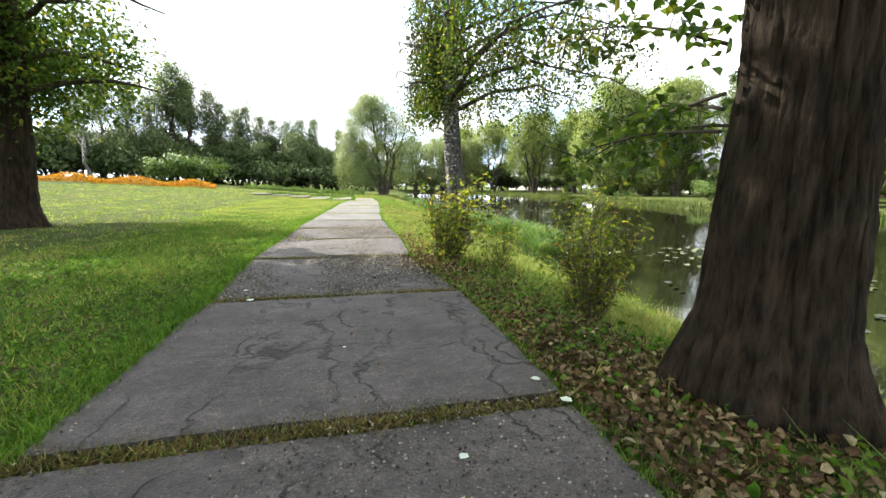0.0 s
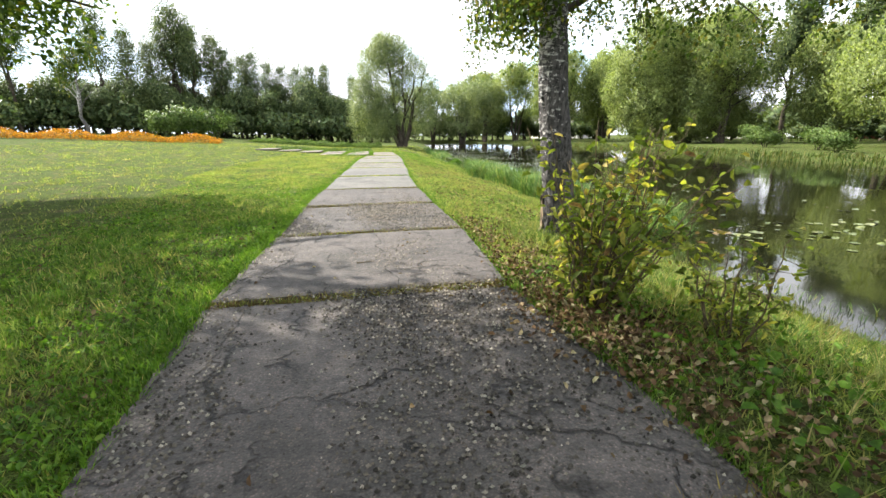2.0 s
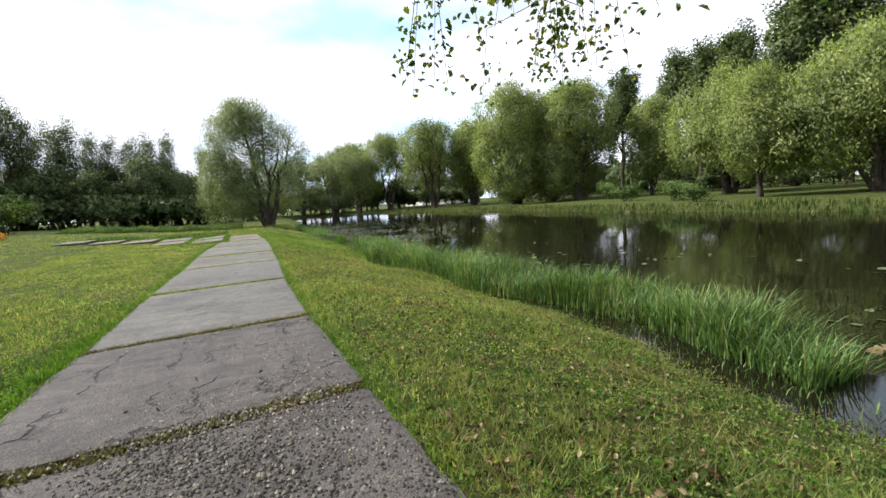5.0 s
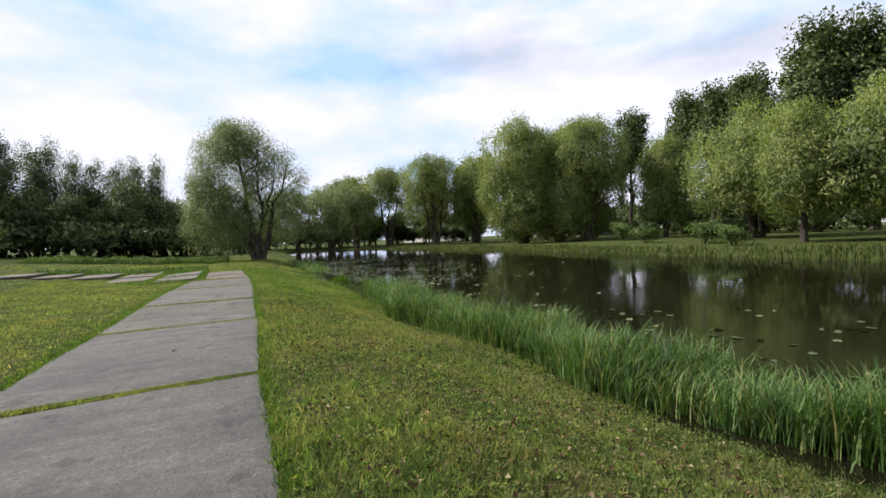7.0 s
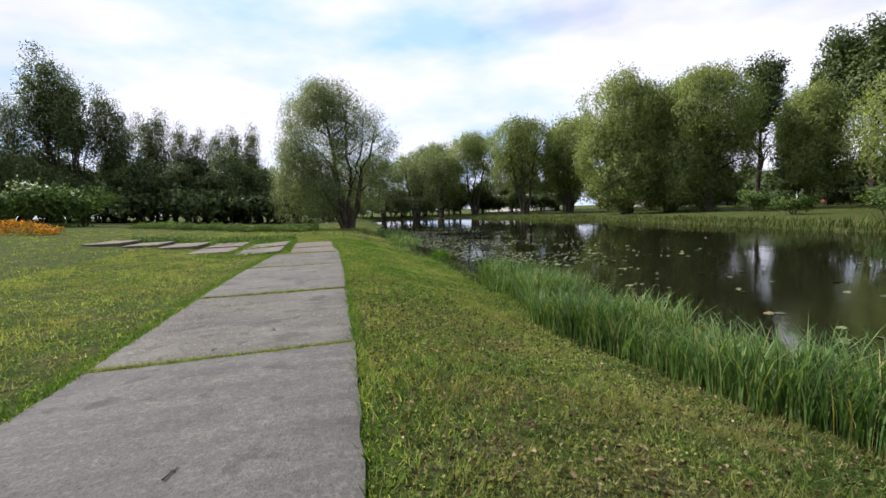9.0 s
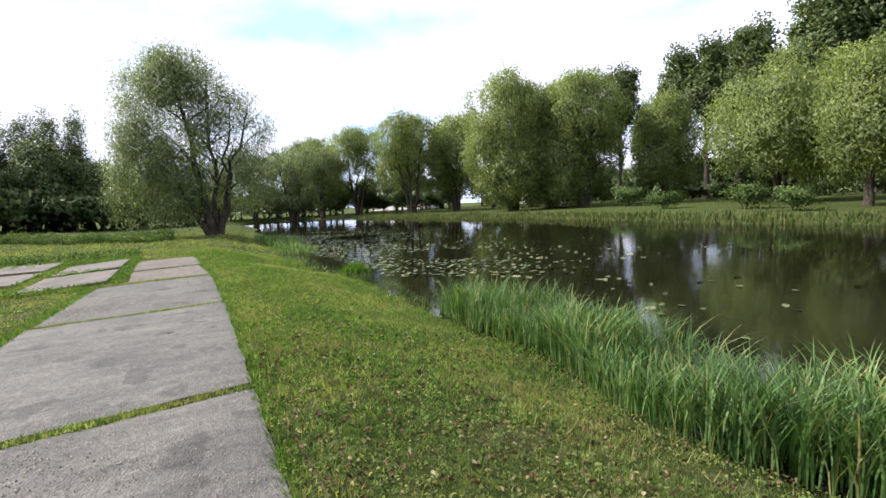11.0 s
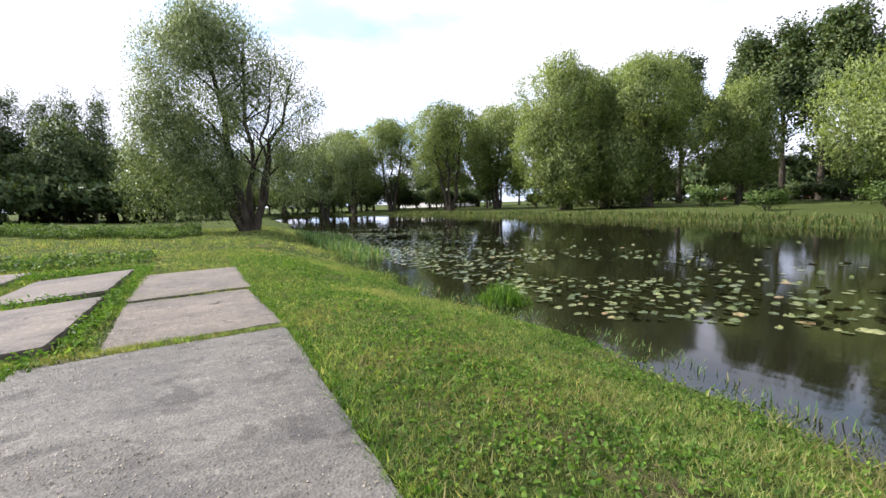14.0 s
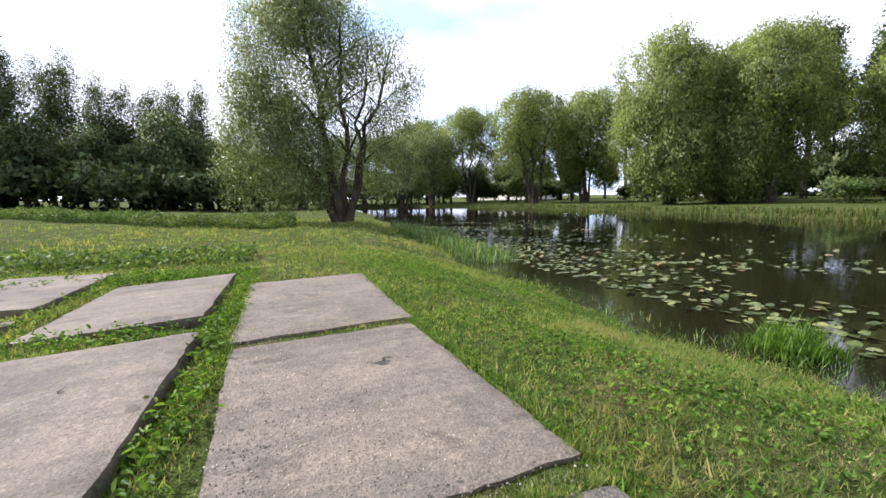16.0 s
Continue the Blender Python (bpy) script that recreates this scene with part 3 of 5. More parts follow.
# ---- tall trees ----
def willow(label, lobes, stems, mat, leaf, each, tuft=0.5, hang=0.7, thick=0.3, name="willow_tree"):
    """A willow of rounded domes hung with tufts. lobes: centre, radii, tufts; stems: lines from the base."""
    top = tagged(new(name), label, "tree")
    bm = bmesh.new()
    for k, (foot, tip, r) in enumerate(stems):
        line = bent(foot, tip, 0.04, 9, 0.05)
        radii = [r * (1.5 if j == 0 else 1.12 if j == 1 else 1.0) * (1 - 0.09 * j) for j in range(10)]
        tube(bm, line, radii, 9, 0.2)
        for j in range(3, 9):
            for q in range(2):
                ang = 2.4 * (2 * j + q) + k
                reach = (tip[2] - foot[2]) * 0.2
                end = line[j] + Vector((math.cos(ang) * reach, math.sin(ang) * reach, reach * (0.8 + 0.3 * math.sin(ang * 3))))
                tube(bm, bent(line[j], end, 0.12, 4, 0.1), [radii[j] * 0.5 * (1 - 0.2 * i) for i in range(5)], 5)
    part("trunk", bm, DARKBARK, top, smooth_faces=True)
    at, heart = [], []
    for (cx, cy, cz), (rx, ry, rz), count in lobes:
        v = unit(rng.normal(size=(count * 3, 3)) + np.array([0, 0, 0.3]))
        v = v[v[:, 2] > -0.75][:count]
        lump = 1 + 0.1 * np.sin(v[:, 0] * 5.1 + cx) * np.sin(v[:, 1] * 4.3 + cy) + 0.09 * np.sin(v[:, 2] * 7.7 + v[:, 0] * 6.1 + cz)
        depth = np.where(rng.uniform(size=len(v)) < 0.24, rng.uniform(0.4, 0.8, len(v)), rng.uniform(0.86, 1.02, len(v)))
        c = v * (lump * depth)[:, None] * np.array([rx, ry, rz]) + np.array([cx, cy, cz])
        size = tuft * rng.uniform(0.6, 1.3, len(v))
        n = len(v) * each
        p = np.repeat(c, each, 0) + np.clip(rng.normal(size=(n, 3)), -1.7, 1.7) * np.repeat(size, each)[:, None]
        p[:, 2] -= rng.uniform(size=n) ** 1.5 * hang
        at.append(p)
        heart.append(np.repeat(c * 0.62 + np.array([cx, cy, cz - rz * 0.15]) * 0.38 - np.array([0, 0, 0.3]), each, 0))
    at, heart = np.concatenate(at), np.concatenate(heart)
    keep = at[:, 2] > 0.25
    crown_mesh("crown", at[keep], heart[keep], leaf, leaf * 0.42, 0.55, mat, top)
    return top


# the grey willow at the end of the path: a dense dome, an open lobe over the water and a skirt down to the grass
big_tree = willow("large grey-green willow with leaning stems beside the pond",
                  [((-2.4, 0, 7.6), (2.9, 3.0, 5.0), 250), ((-1.7, -0.4, 10.6), (1.9, 2.0, 2.5), 110), ((-4.3, 0.3, 4.3), (1.9, 2.4, 3.9), 150), ((-2.6, -1.4, 3.2), (2.0, 1.6, 2.9), 110),
                   ((0.2, 0.2, 8.8), (1.7, 1.9, 3.4), 56), ((2.5, 0, 7.4), (1.9, 1.9, 3.1), 52), ((1.7, 0.6, 3.0), (2.3, 1.8, 1.9), 50), ((3.0, 0.2, 5.0), (1.3, 1.4, 1.6), 20)],
                  [((-0.2, 0, -0.3), (-1.9, 0.1, 11.8), 0.3), ((0, 0.2, -0.3), (0.3, 0.2, 11.4), 0.2), ((0.15, -0.1, -0.3), (2.9, 0, 9.6), 0.2), ((-0.3, -0.2, -0.3), (-3.9, 0.2, 7.0), 0.22), ((0.3, 0.1, -0.3), (1.8, 0.3, 9.8), 0.13)],
                  GREYWILLOW, 0.155, 120, 0.42, 0.35)
big_tree.matrix_basis = put(big_tree, 3.3, 61.1)

# far bank willows, each from its own place along the water
w_dome = willow("domed light-green willow with bare leaning stems on the far bank",
                [((-2.2, 0, 12.6), (4.2, 4.2, 5.4), 190), ((2.6, 0.5, 13.6), (3.9, 4.2, 5.2), 180), ((-4.2, 0, 7.6), (2.6, 3.2, 4.0), 90), ((4.0, -0.4, 8.0), (2.3, 2.8, 3.4), 60), ((0.4, 1, 15.6), (2.6, 2.6, 3.4), 70)],
                [((-0.3, 0, -0.3), (-2.6, 0, 14.0), 0.34), ((0.3, 0, -0.3), (3.0, 0.4, 14.5), 0.32), ((0, 0.3, -0.3), (0.4, 0.8, 15), 0.26)], WILLOW, 0.4, 46, 0.62, 0.9)
w_dome.matrix_basis = put(w_dome, 36.1, 120.7, 1.02)
w_wide = willow("very large old willow with rounded lobes by the water",
                [((-1.4, 0, 14.6), (5.6, 5.8, 7.2), 330), ((2.6, 1, 15.6), (4.4, 5.0, 6.0), 210), ((-5.2, 0, 9.0), (3.0, 4.0, 5.0), 150), ((3.6, -2, 7.8), (3.8, 4.0, 5.2), 190), ((-2.0, -3.4, 5.4), (4.4, 3.2, 4.6), 200), ((-0.4, -2.6, 10.2), (3.4, 3.2, 3.6), 100), ((0.6, -2.8, 3.4), (5.2, 2.6, 2.9), 130), ((4.6, -0.6, 3.8), (3.0, 2.8, 3.2), 90), ((-4.6, -1, 4.2), (2.8, 2.8, 3.4), 90)],
                [((-0.5, 0, -0.3), (-3.4, 0, 17), 0.5), ((0.4, 0, -0.3), (2.8, 0.6, 18), 0.5), ((0, -0.4, -0.3), (-4.6, -1, 11), 0.36), ((0.5, 0.3, -0.3), (4.6, -0.5, 11), 0.36)], WILLOW, 0.4, 52, 0.66, 1.0)
w_wide.matrix_basis = put(w_wide, 49.2, 82.4, 1.0)
w_oval = willow("upright oval light-green willow standing alone on the bank",
                [((0, 0, 9.8), (4.2, 4.2, 7.4), 300), ((-1.2, -1, 13.2), (3.0, 3.0, 4.4), 90), ((2.2, -0.6, 7.4), (2.6, 3.0, 4.4), 90), ((-2.6, -0.4, 5.6), (2.4, 2.6, 3.4), 90)],
                [((0, 0, -0.3), (-0.4, 0, 14.5), 0.34), ((0.3, 0.1, -0.3), (2.2, 0, 11), 0.22), ((-0.3, 0, -0.3), (-2.3, 0.2, 9.5), 0.2)], WILLOW, 0.4, 50, 0.62, 0.9)
w_oval.matrix_basis = put(w_oval, 69.4, 68.6, 1.0)
w_broad = willow("broad spreading willow with hanging twigs by the water",
                 [((0, 0, 8.4), (7.2, 6.6, 6.4), 420), ((-4.6, -1.4, 6.0), (3.6, 3.6, 4.2), 150), ((4.8, 0, 6.6), (3.8, 4.0, 4.8), 150), ((1.0, -3.8, 5.0), (4.4, 2.8, 3.8), 150)],
                 [((-0.4, 0, -0.3), (-3.6, 0, 10.5), 0.42), ((0.3, 0, -0.3), (2.6, 0.4, 11.5), 0.42), ((0, 0.3, -0.3), (0, 1.8, 12), 0.3), ((0.4, -0.2, -0.3), (4.6, -0.8, 8), 0.26)], WILLOW, 0.38, 50, 0.6, 0.9)
w_broad.matrix_basis = put(w_broad, 58.8, 47.8, 1.04)
w_grey = willow("dull green open-crowned willow at the end of the pond",
                [((-2.2, 0, 9.6), (3.4, 3.4, 5.0), 110), ((2.4, 0, 10.4), (3.4, 3.6, 4.8), 110), ((0, 0, 4.8), (4.6, 3.6, 3.2), 90)],
                [((-0.3, 0, -0.3), (-2.6, 0, 12), 0.3), ((0.3, 0, -0.3), (2.8, 0.4, 12.5), 0.28), ((0, 0.2, -0.3), (0.2, 0.4, 11), 0.22)], GREYWILLOW, 0.42, 40, 0.6, 0.6)
w_grey.matrix_basis = put(w_grey, 22.0, 121.5, 1.0)

dk = tree("broadleaf_tree", 20, ((0, 0, 13.5), (3.3, 3.3, 9.6)), DARKLEAF, DARKBARK, 0.4, 50, 0.44, 190, hang=0.3, droop=0.2, clump=0.55, low=-0.85,
          label="tall dark-green tree standing behind the willows", category="tree")
dw = tree("broadleaf_tree", 18, ((0, 0, 8.4), (5.0, 5.0, 8.2)), DARKLEAF, DARKBARK, 0.4, 34, 0.54, 150, hang=0.5, droop=0.3, clump=0.8, low=-0.95,
          label="dark dense tree in the wood's edge", category="tree")
pop = tree("poplar_tree", 26, ((0, 0, 14.2), (3.0, 3.0, 11.2)), DARKLEAF, DARKBARK, 0.32, 24, 0.36, 190, hang=0.3, droop=0.2, clump=0.62,
           label="tall slender poplar with a thin airy crown", category="tree", limbs=14)
bsh = tree("bush", 4, ((0, 0, 1.9), (2.4, 2.4, 2.2)), WEED, DARKBARK, 0.1, 26, 0.3, 56, stems=3, hang=0.2, droop=0.35, clump=0.42, low=-0.95,
           label="rounded green bush in rough grass", category="bush", limbs=4)
bd = tree("bush", 4, ((0, 0, 1.7), (2.3, 2.3, 1.9)), DARKLEAF, DARKBARK, 0.12, 24, 0.56, 48, stems=1, hang=0.2, droop=0.3, clump=0.4, low=-0.95,
          label="dark bush at the foot of the wood", category="bush", limbs=2)
dk.matrix_basis = put(dk, 78.4, 83.8, 1.2)
dw.matrix_basis = put(dw, -12, 94, 0.78)
pop.matrix_basis = put(pop, -33.6, 91.8, 0.95)
bsh.matrix_basis = put(bsh, -22.5, 73.0, 1.25)
bd.matrix_basis = put(bd, -50, 74, 1.2)
far_birch = tree("birch_tree", 11, ((0, 0, 7.5), (2.2, 2.2, 4.2)), BIRCHLEAF, BIRCH, 0.2, 60, 0.22, 60, hang=0.5, droop=0.5, clump=0.5, label="slim young birch with a white trunk behind the flowers")
far_birch.matrix_basis = put(far_birch, -32.5, 62, 1.0)
for ob, rows in ((w_dome, [(41.8, 105.2, 1.02, 150, 1), (45.5, 113.5, 0.92, 60, 1), (30.5, 132, 0.95, 100, 1), (62, 92, 0.85, 40, 1)]),
                 (w_wide, [(57.4, 74.6, 0.97, 190, 1), (56.2, 81.0, 0.93, 75, 1), (66, 24, 0.8, 120, 1)]),
                 (w_oval, [(51.4, 103.6, 1.16, 120, 1), (46.5, 37, 0.72, 200, 1), (43, 16, 0.75, 80, 1)]),
                 (w_broad, [(51, 29.5, 0.95, 140, 1), (47, 8, 0.95, 260, 1), (46, -14, 0.95, 20, 1), (40, -34, 1.0, 100, 1)]),
                 (w_grey, [(28.8, 124, 1.05, 100, 1), (15, 126, 0.95, 220, 1), (8, 128, 0.9, 10, 1), (25, 136, 1.15, 300, 1)]),
                 (dk, [(85.5, 76.7, 1.08, 40, 1), (85.4, 70.7, 1.08, 80, 1), (86.5, 65.6, 1.06, 10, 1), (84, 61.5, 1.06, 200, 1), (82.5, 52.5, 1.22, 77, 1), (86, 47, 1.2, 120, 1), (84, 40, 1.0, 33, 1), (70, 96, 0.8, 3, 1), (82, 30, 1.0, 3, 1), (84, 18, 1.0, 90, 1), (92, 88, 0.8, 15, 1), (90, 58, 1.0, 75, 1), (66, 110, 0.8, 140, 1), (60, 124, 0.8, 200, 1), (80, 4, 1.0, 210, 1)]),
                 (dw, [*[(-5 - 3.6 * k, 95 - 1.1 * k + 1.6 * math.sin(k * 2.3), 0.7 + 0.1 * math.sin(k * 1.7), 53 * k, 1) for k in range(14)], *[(-7 - 4.2 * k, 101 - 0.8 * k, 0.84 + 0.08 * math.sin(k * 2.9), 71 * k, 1) for k in range(11)], *[(100 + 3 * math.sin(k * 2.1), 8 + 7.5 * k, 0.95 + 0.12 * math.sin(k * 1.9), 47 * k, 0.9) for k in range(14)], *[(96 - 7.5 * k, 118 + 2.4 * k, 0.9 + 0.1 * math.sin(k * 2.2), 37 * k, 0.9) for k in range(10)], (-52, 68, 0.85, 40, 1), (-56, 58, 0.85, 100, 1), (-58, 47, 0.9, 160, 1),
                       (-60, 36, 0.9, 220, 1), (-60, 25, 0.9, 10, 1), (-62, 13, 0.95, 140, 1), (-6, 98, 0.74, 15, 1), (1, 108, 0.78, 75, 1), (9, 134, 0.9, 200, 1), (-4, 116, 0.85, 275, 1), (-62, 0, 0.95, 50, 1), (73, 90, 0.75, 30, 0.9), (36, 132, 0.8, 40, 0.9), (41, 129, 0.75, 90, 0.9), (32, 129, 0.6, 150, 0.9), (47, 121, 0.6, 210, 0.9), (20, 130, 0.7, 10, 0.9), (78, 72, 0.6, 90, 0.9), (77, 58, 0.6, 140, 0.9), (64, 100, 0.7, 200, 0.9), (56, 114, 0.75, 20, 0.9), (80, 40, 0.7, 20, 0.9), (74, 33, 0.7, 60, 0.9), (66, 34, 0.75, 160, 0.9), (70, 14, 0.8, 10, 0.9), (62, 2, 0.85, 110, 0.9)]),
                 (pop, [(-30.8, 90.6, 0.86, 70, 1), (-28.3, 94.1, 0.82, 33, 1), (-37, 90, 0.7, 40, 1), (-22.2, 96.2, 0.72, 90, 1), (-24.6, 97.6, 0.7, 0, 1), (-17.4, 97.6, 0.63, 130, 1), (-12.2, 98.6, 0.66, 10, 1), (-9.5, 99, 0.68, 60, 1), (-35.4, 93.5, 0.9, 150, 1), (-32, 94.6, 0.88, 20, 1), (-39.5, 87.5, 0.76, 210, 1), (-20, 98.5, 0.66, 75, 1), (-15, 99.5, 0.64, 160, 1), (-26.5, 93, 0.72, 260, 1), (-43, 86, 0.85, 200, 1), (-50, 78, 0.8, 300, 1), (-5, 104, 0.62, 250, 1)]),
                 (bsh, [(-25.5, 72.5, 1.1, 90, 1), (-28, 71.5, 0.9, 40, 1), (56.5, 66, 0.9, 20, 0.8), (44, 44.5, 0.7, 66, 0.8), (40.5, 39.5, 0.6, 10, 0.8), (47, 54, 0.7, 130, 0.7)]),
                 (bd, [(-9, 88, 1.0, 30, 1), (-16, 86, 1.0, 200, 1), (-48, 60, 1.3, 10, 1), (-50, 44, 1.4, 99, 1), (2, 94, 1.0, 44, 1),
                       *[(-57 + 2 * k + 2 * math.sin(k), 80 + 0.5 * k, 1.2, 70 * k, 1) for k in range(27)],
                       *[(-58 + 2.6 * k, 86 + 0.6 * k + 1.2 * math.sin(k * 1.3), 1.6, 43 * k, 0.9) for k in range(24)],
                       *[(-55 + 2 * math.sin(k * 1.9), 14 + 5 * k, 1.4, 61 * k, 1) for k in range(13)],
                       *[(41 + 2.6 * k, 132 - 1.2 * k, 1.1, 66 * k, 1) for k in range(9)],
                       *[(94 + 2 * math.sin(k * 1.3), -14 + 4.6 * k, 1.7 + 0.3 * math.sin(k * 2.1), 50 * k, 1) for k in range(30)],
                       *[(58 + 3.4 * k, 100 - 3.2 * k + 2 * math.sin(k * 1.7), 0.8, 67 * k, 0.9) for k in range(9)], *[(80 + 1.4 * math.sin(k), 70 - 4 * k, 0.8, 31 * k, 0.9) for k in range(14)],
                       *[(3 + 2.6 * k, 134 + 2 * math.sin(k * 1.9), 1.3, 55 * k, 1) for k in range(13)]])):
    for x, y, s, turn, tall in rows:
        copy_thing(ob, put(ob, x, y, s, turn, tall))


# ---- trees over the path ----
def leaf_sprays(name, at, length, width, mat, parent=None, droop=0.3, fold=0.25):
    """Broad leaves, each two halves folded along the midrib."""
    n = len(at)
    along = rng.normal(size=(n, 3))
    along[:, 2] = along[:, 2] * 0.5 - droop
    along = unit(along)
    side = unit(np.cross(along, rng.normal(size=(n, 3)) + np.array([0, 0, 1.6])))
    nor = np.cross(side, along)
    ln, wd = (length * rng.uniform(0.55, 1.2, n))[:, None], (width * rng.uniform(0.7, 1.2, n))[:, None]
    up = nor * wd * fold
    base, tip = at, at + along * ln - nor * ln * 0.12
    l1, l2 = at + along * ln * 0.28 + side * wd * 0.42 + up, at + along * ln * 0.68 + side * wd * 0.36 + up
    r1, r2 = at + along * ln * 0.28 - side * wd * 0.42 + up, at + along * ln * 0.68 - side * wd * 0.36 + up
    verts = np.stack([base, l1, l2, tip, r2, r1], 1).reshape(-1, 3)
    k = np.arange(n)[:, None] * 6
    faces = np.concatenate([k + np.array([[0, 1, 2, 3]]), k + np.array([[0, 3, 4, 5]])])
    return mesh_object(name, verts, faces, mat, parent)


def furrowed_trunk(bm, pts, radii, sides=56, rows=90, depth=0.035, flare=None, fine=1.0):
    """A thick trunk whose bark stands in long ridges, with root flares."""
    pts = [Vector(p) for p in pts]
    rings = []
    for j in range(rows + 1):
        s = j / rows * (len(pts) - 1)
        i = min(int(s), len(pts) - 2)
        c, r = pts[i].lerp(pts[i + 1], s - i), radii[i] + (radii[i + 1] - radii[i]) * (s - i)
        ring = []
        for k in range(sides):
            a = 2 * math.pi * k / sides
            ca, sa = math.cos(a), math.sin(a)
            ridge = 0.6 * noise.noise(Vector((ca * 9 * fine + 0.4 * math.sin(c.z * 3), sa * 9 * fine, c.z * 1.3 * fine * fine)))
            ridge += 1 - 2.6 * abs(noise.noise(Vector((ca * 17 + 0.3 * math.sin(c.z * 5), sa * 17, c.z * 1.6 * fine * fine))))
            lobe = 1 + (0.22 * max(0, math.sin(a * 5 + 0.7)) * math.exp(-max(c.z, 0) * 3.2) if flare else 0)
            rr = r * lobe + depth * ridge
            ring.append(bm.verts.new((c.x + ca * rr, c.y + sa * rr, c.z)))
        rings.append(ring)
    for r0, r1 in zip(rings, rings[1:]):
        for k in range(sides):
            bm.faces.new((r0[k], r0[(k + 1) % sides], r1[(k + 1) % sides], r1[k]))
    return rings


def linden(x, y, r, label, crown_z, crown_r, crown_h, count, each, low_spray=(), leaf=0.11, off=(0.2, 0), sides=128, rows=150):
    top = tagged(new("linden_tree"), label, "tree")
    top.matrix_basis = pose(x, y, float(height(x, y)))
    bm = bmesh.new()
    furrowed_trunk(bm, [(0, 0, -0.3), (0.0, 0, 0.15), (0.03, 0, 0.6), (0.1, 0.02, 2.0), (0.16, 0.05, 4.0), (0.2, 0.1, 7.0)], [r * 1.75, r * 1.5, r * 1.16, r, r * 0.85, r * 0.5], sides, rows, 0.036, True)
    part("trunk", bm, BARK, top, smooth_faces=True)
    for k in range(14):
        bm = bmesh.new()
        a, z = k * 2.4, 3.4 + 0.33 * k
        e = (0.15 + crown_r * 0.8 * math.cos(a), crown_r * 0.8 * math.sin(a), crown_z + crown_h * (-0.5 + 0.09 * k))
        tube(bm, bent((0.15, 0.04, z), e, 0.2, 6, 0.1), [r * 0.3 * (1 - 0.14 * j) for j in range(7)], 7)
        part("limb", bm, DARKBARK, top, smooth_faces=True)
    twigs = []
    for a, b in low_spray:
        bm = bmesh.new()
        line = bent(a, b, 0.12, 5, 0.08)
        tube(bm, line, [0.014 * (1 - 0.14 * j) for j in range(6)], 5)
        for p in line[1:]:
            for _ in range(3):
                q = p + Vector((rng.normal() * 0.2, rng.normal() * 0.2, -0.12 + rng.normal() * 0.12))
                tube(bm, [p, p.lerp(q, 0.5), q], [0.005, 0.004, 0.002], 4)
                twigs += [tuple(p.lerp(q, t)) for t in (0.3, 0.5, 0.7, 0.85, 1.0, 1.0)]
        part("branch", bm, DARKBARK, top, smooth_faces=True)
    at = spread(clumps(count, (*off, crown_z), (crown_r, crown_r, crown_h), -0.97), each, 0.5, 0.35)
    leaf_sprays("crown", at, leaf, leaf * 0.8, LINDEN, top, 0.5)
    if twigs:
        tw = np.array(twigs) + rng.normal(size=(len(twigs), 3)) * 0.05
        leaf_sprays("low_leaves", tw, 0.1, 0.075, LINDEN, top, 0.35)
    return top


linden(2.98, 2.88, 0.34, "massive old linden with dark furrowed bark beside the path", 8.2, 4.8, 3.6, 170, 75,
       [((-0.25, 0.25, 1.75), (-0.75, 1.3, 1.65)), ((-0.2, 0.3, 1.9), (-0.25, 1.5, 2.0)), ((-0.2, 0.3, 2.3), (-0.9, 1.0, 2.55)), ((-0.25, 0.1, 2.6), (-1.0, 1.6, 2.9)), ((-0.2, 0.3, 2.0), (-0.5, 1.9, 1.5)), ((0, 0.3, 1.8), (0.2, 2.0, 1.75))], 0.12)
linden(-8.75, 14.4, 0.36, "old linden with a low spreading crown on the lawn", 5.4, 4.5, 3.4, 430, 56, leaf=0.16, off=(-1.2, 1.0), sides=56, rows=60)
# added out of view on the left, to throw shade on the near slabs
linden(-8.8, 9.2, 0.36, "unseen linden added on the lawn to shade the path", 8.2, 5.0, 3.2, 700, 48, leaf=0.2, off=(1.6, 0.0), sides=40, rows=50)

# two lindens added behind the camera, never in view, to darken the start
linden(-4.2, -3.6, 0.36, "unseen linden added behind the start to block sky light", 7.6, 5.6, 3.4, 300, 40, leaf=0.21, sides=40, rows=50)
linden(3.4, -5.2, 0.34, "unseen linden added by the pond behind the start to block sky light", 7.4, 5.0, 3.4, 130, 40, leaf=0.2, sides=40, rows=50)

birch = tagged(new("birch_tree"), "mature birch with rough black and white bark", "tree")
birch.matrix_basis = pose(2.7, 10.75, float(height(2.7, 10.75)))
bm = bmesh.new()
furrowed_trunk(bm, [(0.02, 0, -0.3), (0.0, 0, 0.15), (-0.06, -0.02, 0.8), (-0.22, -0.06, 2.1), (-0.36, -0.1, 4.0), (-0.25, -0.2, 6.5), (-0.1, -0.1, 10.5)], [0.31, 0.24, 0.205, 0.185, 0.15, 0.1, 0.03], 72, 220, 0.02, fine=1.6)
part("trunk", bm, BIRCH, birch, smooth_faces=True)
bm = bmesh.new()
for j in range(15):
    zz = 0.04 + 0.056 * j
    half = 0.3 * math.sin(math.pi * (j + 0.6) / 15.2) + 0.05 * math.sin(j * 2.1)
    for s in range(7):
        aa = 3.0 + half * (s / 3 - 1)
        rr = 0.257 - 0.05 * (zz - 0.15) + 0.02 * noise.noise(Vector((s * 1.3, j * 0.9, 2))) - 0.004 * (3 - abs(s - 3)) + (0.03 if zz < 0.2 else 0)
        bm.verts.new((-0.075 * zz + rr * math.cos(aa), -0.025 * zz + rr * math.sin(aa), zz))
bm.verts.ensure_lookup_table()
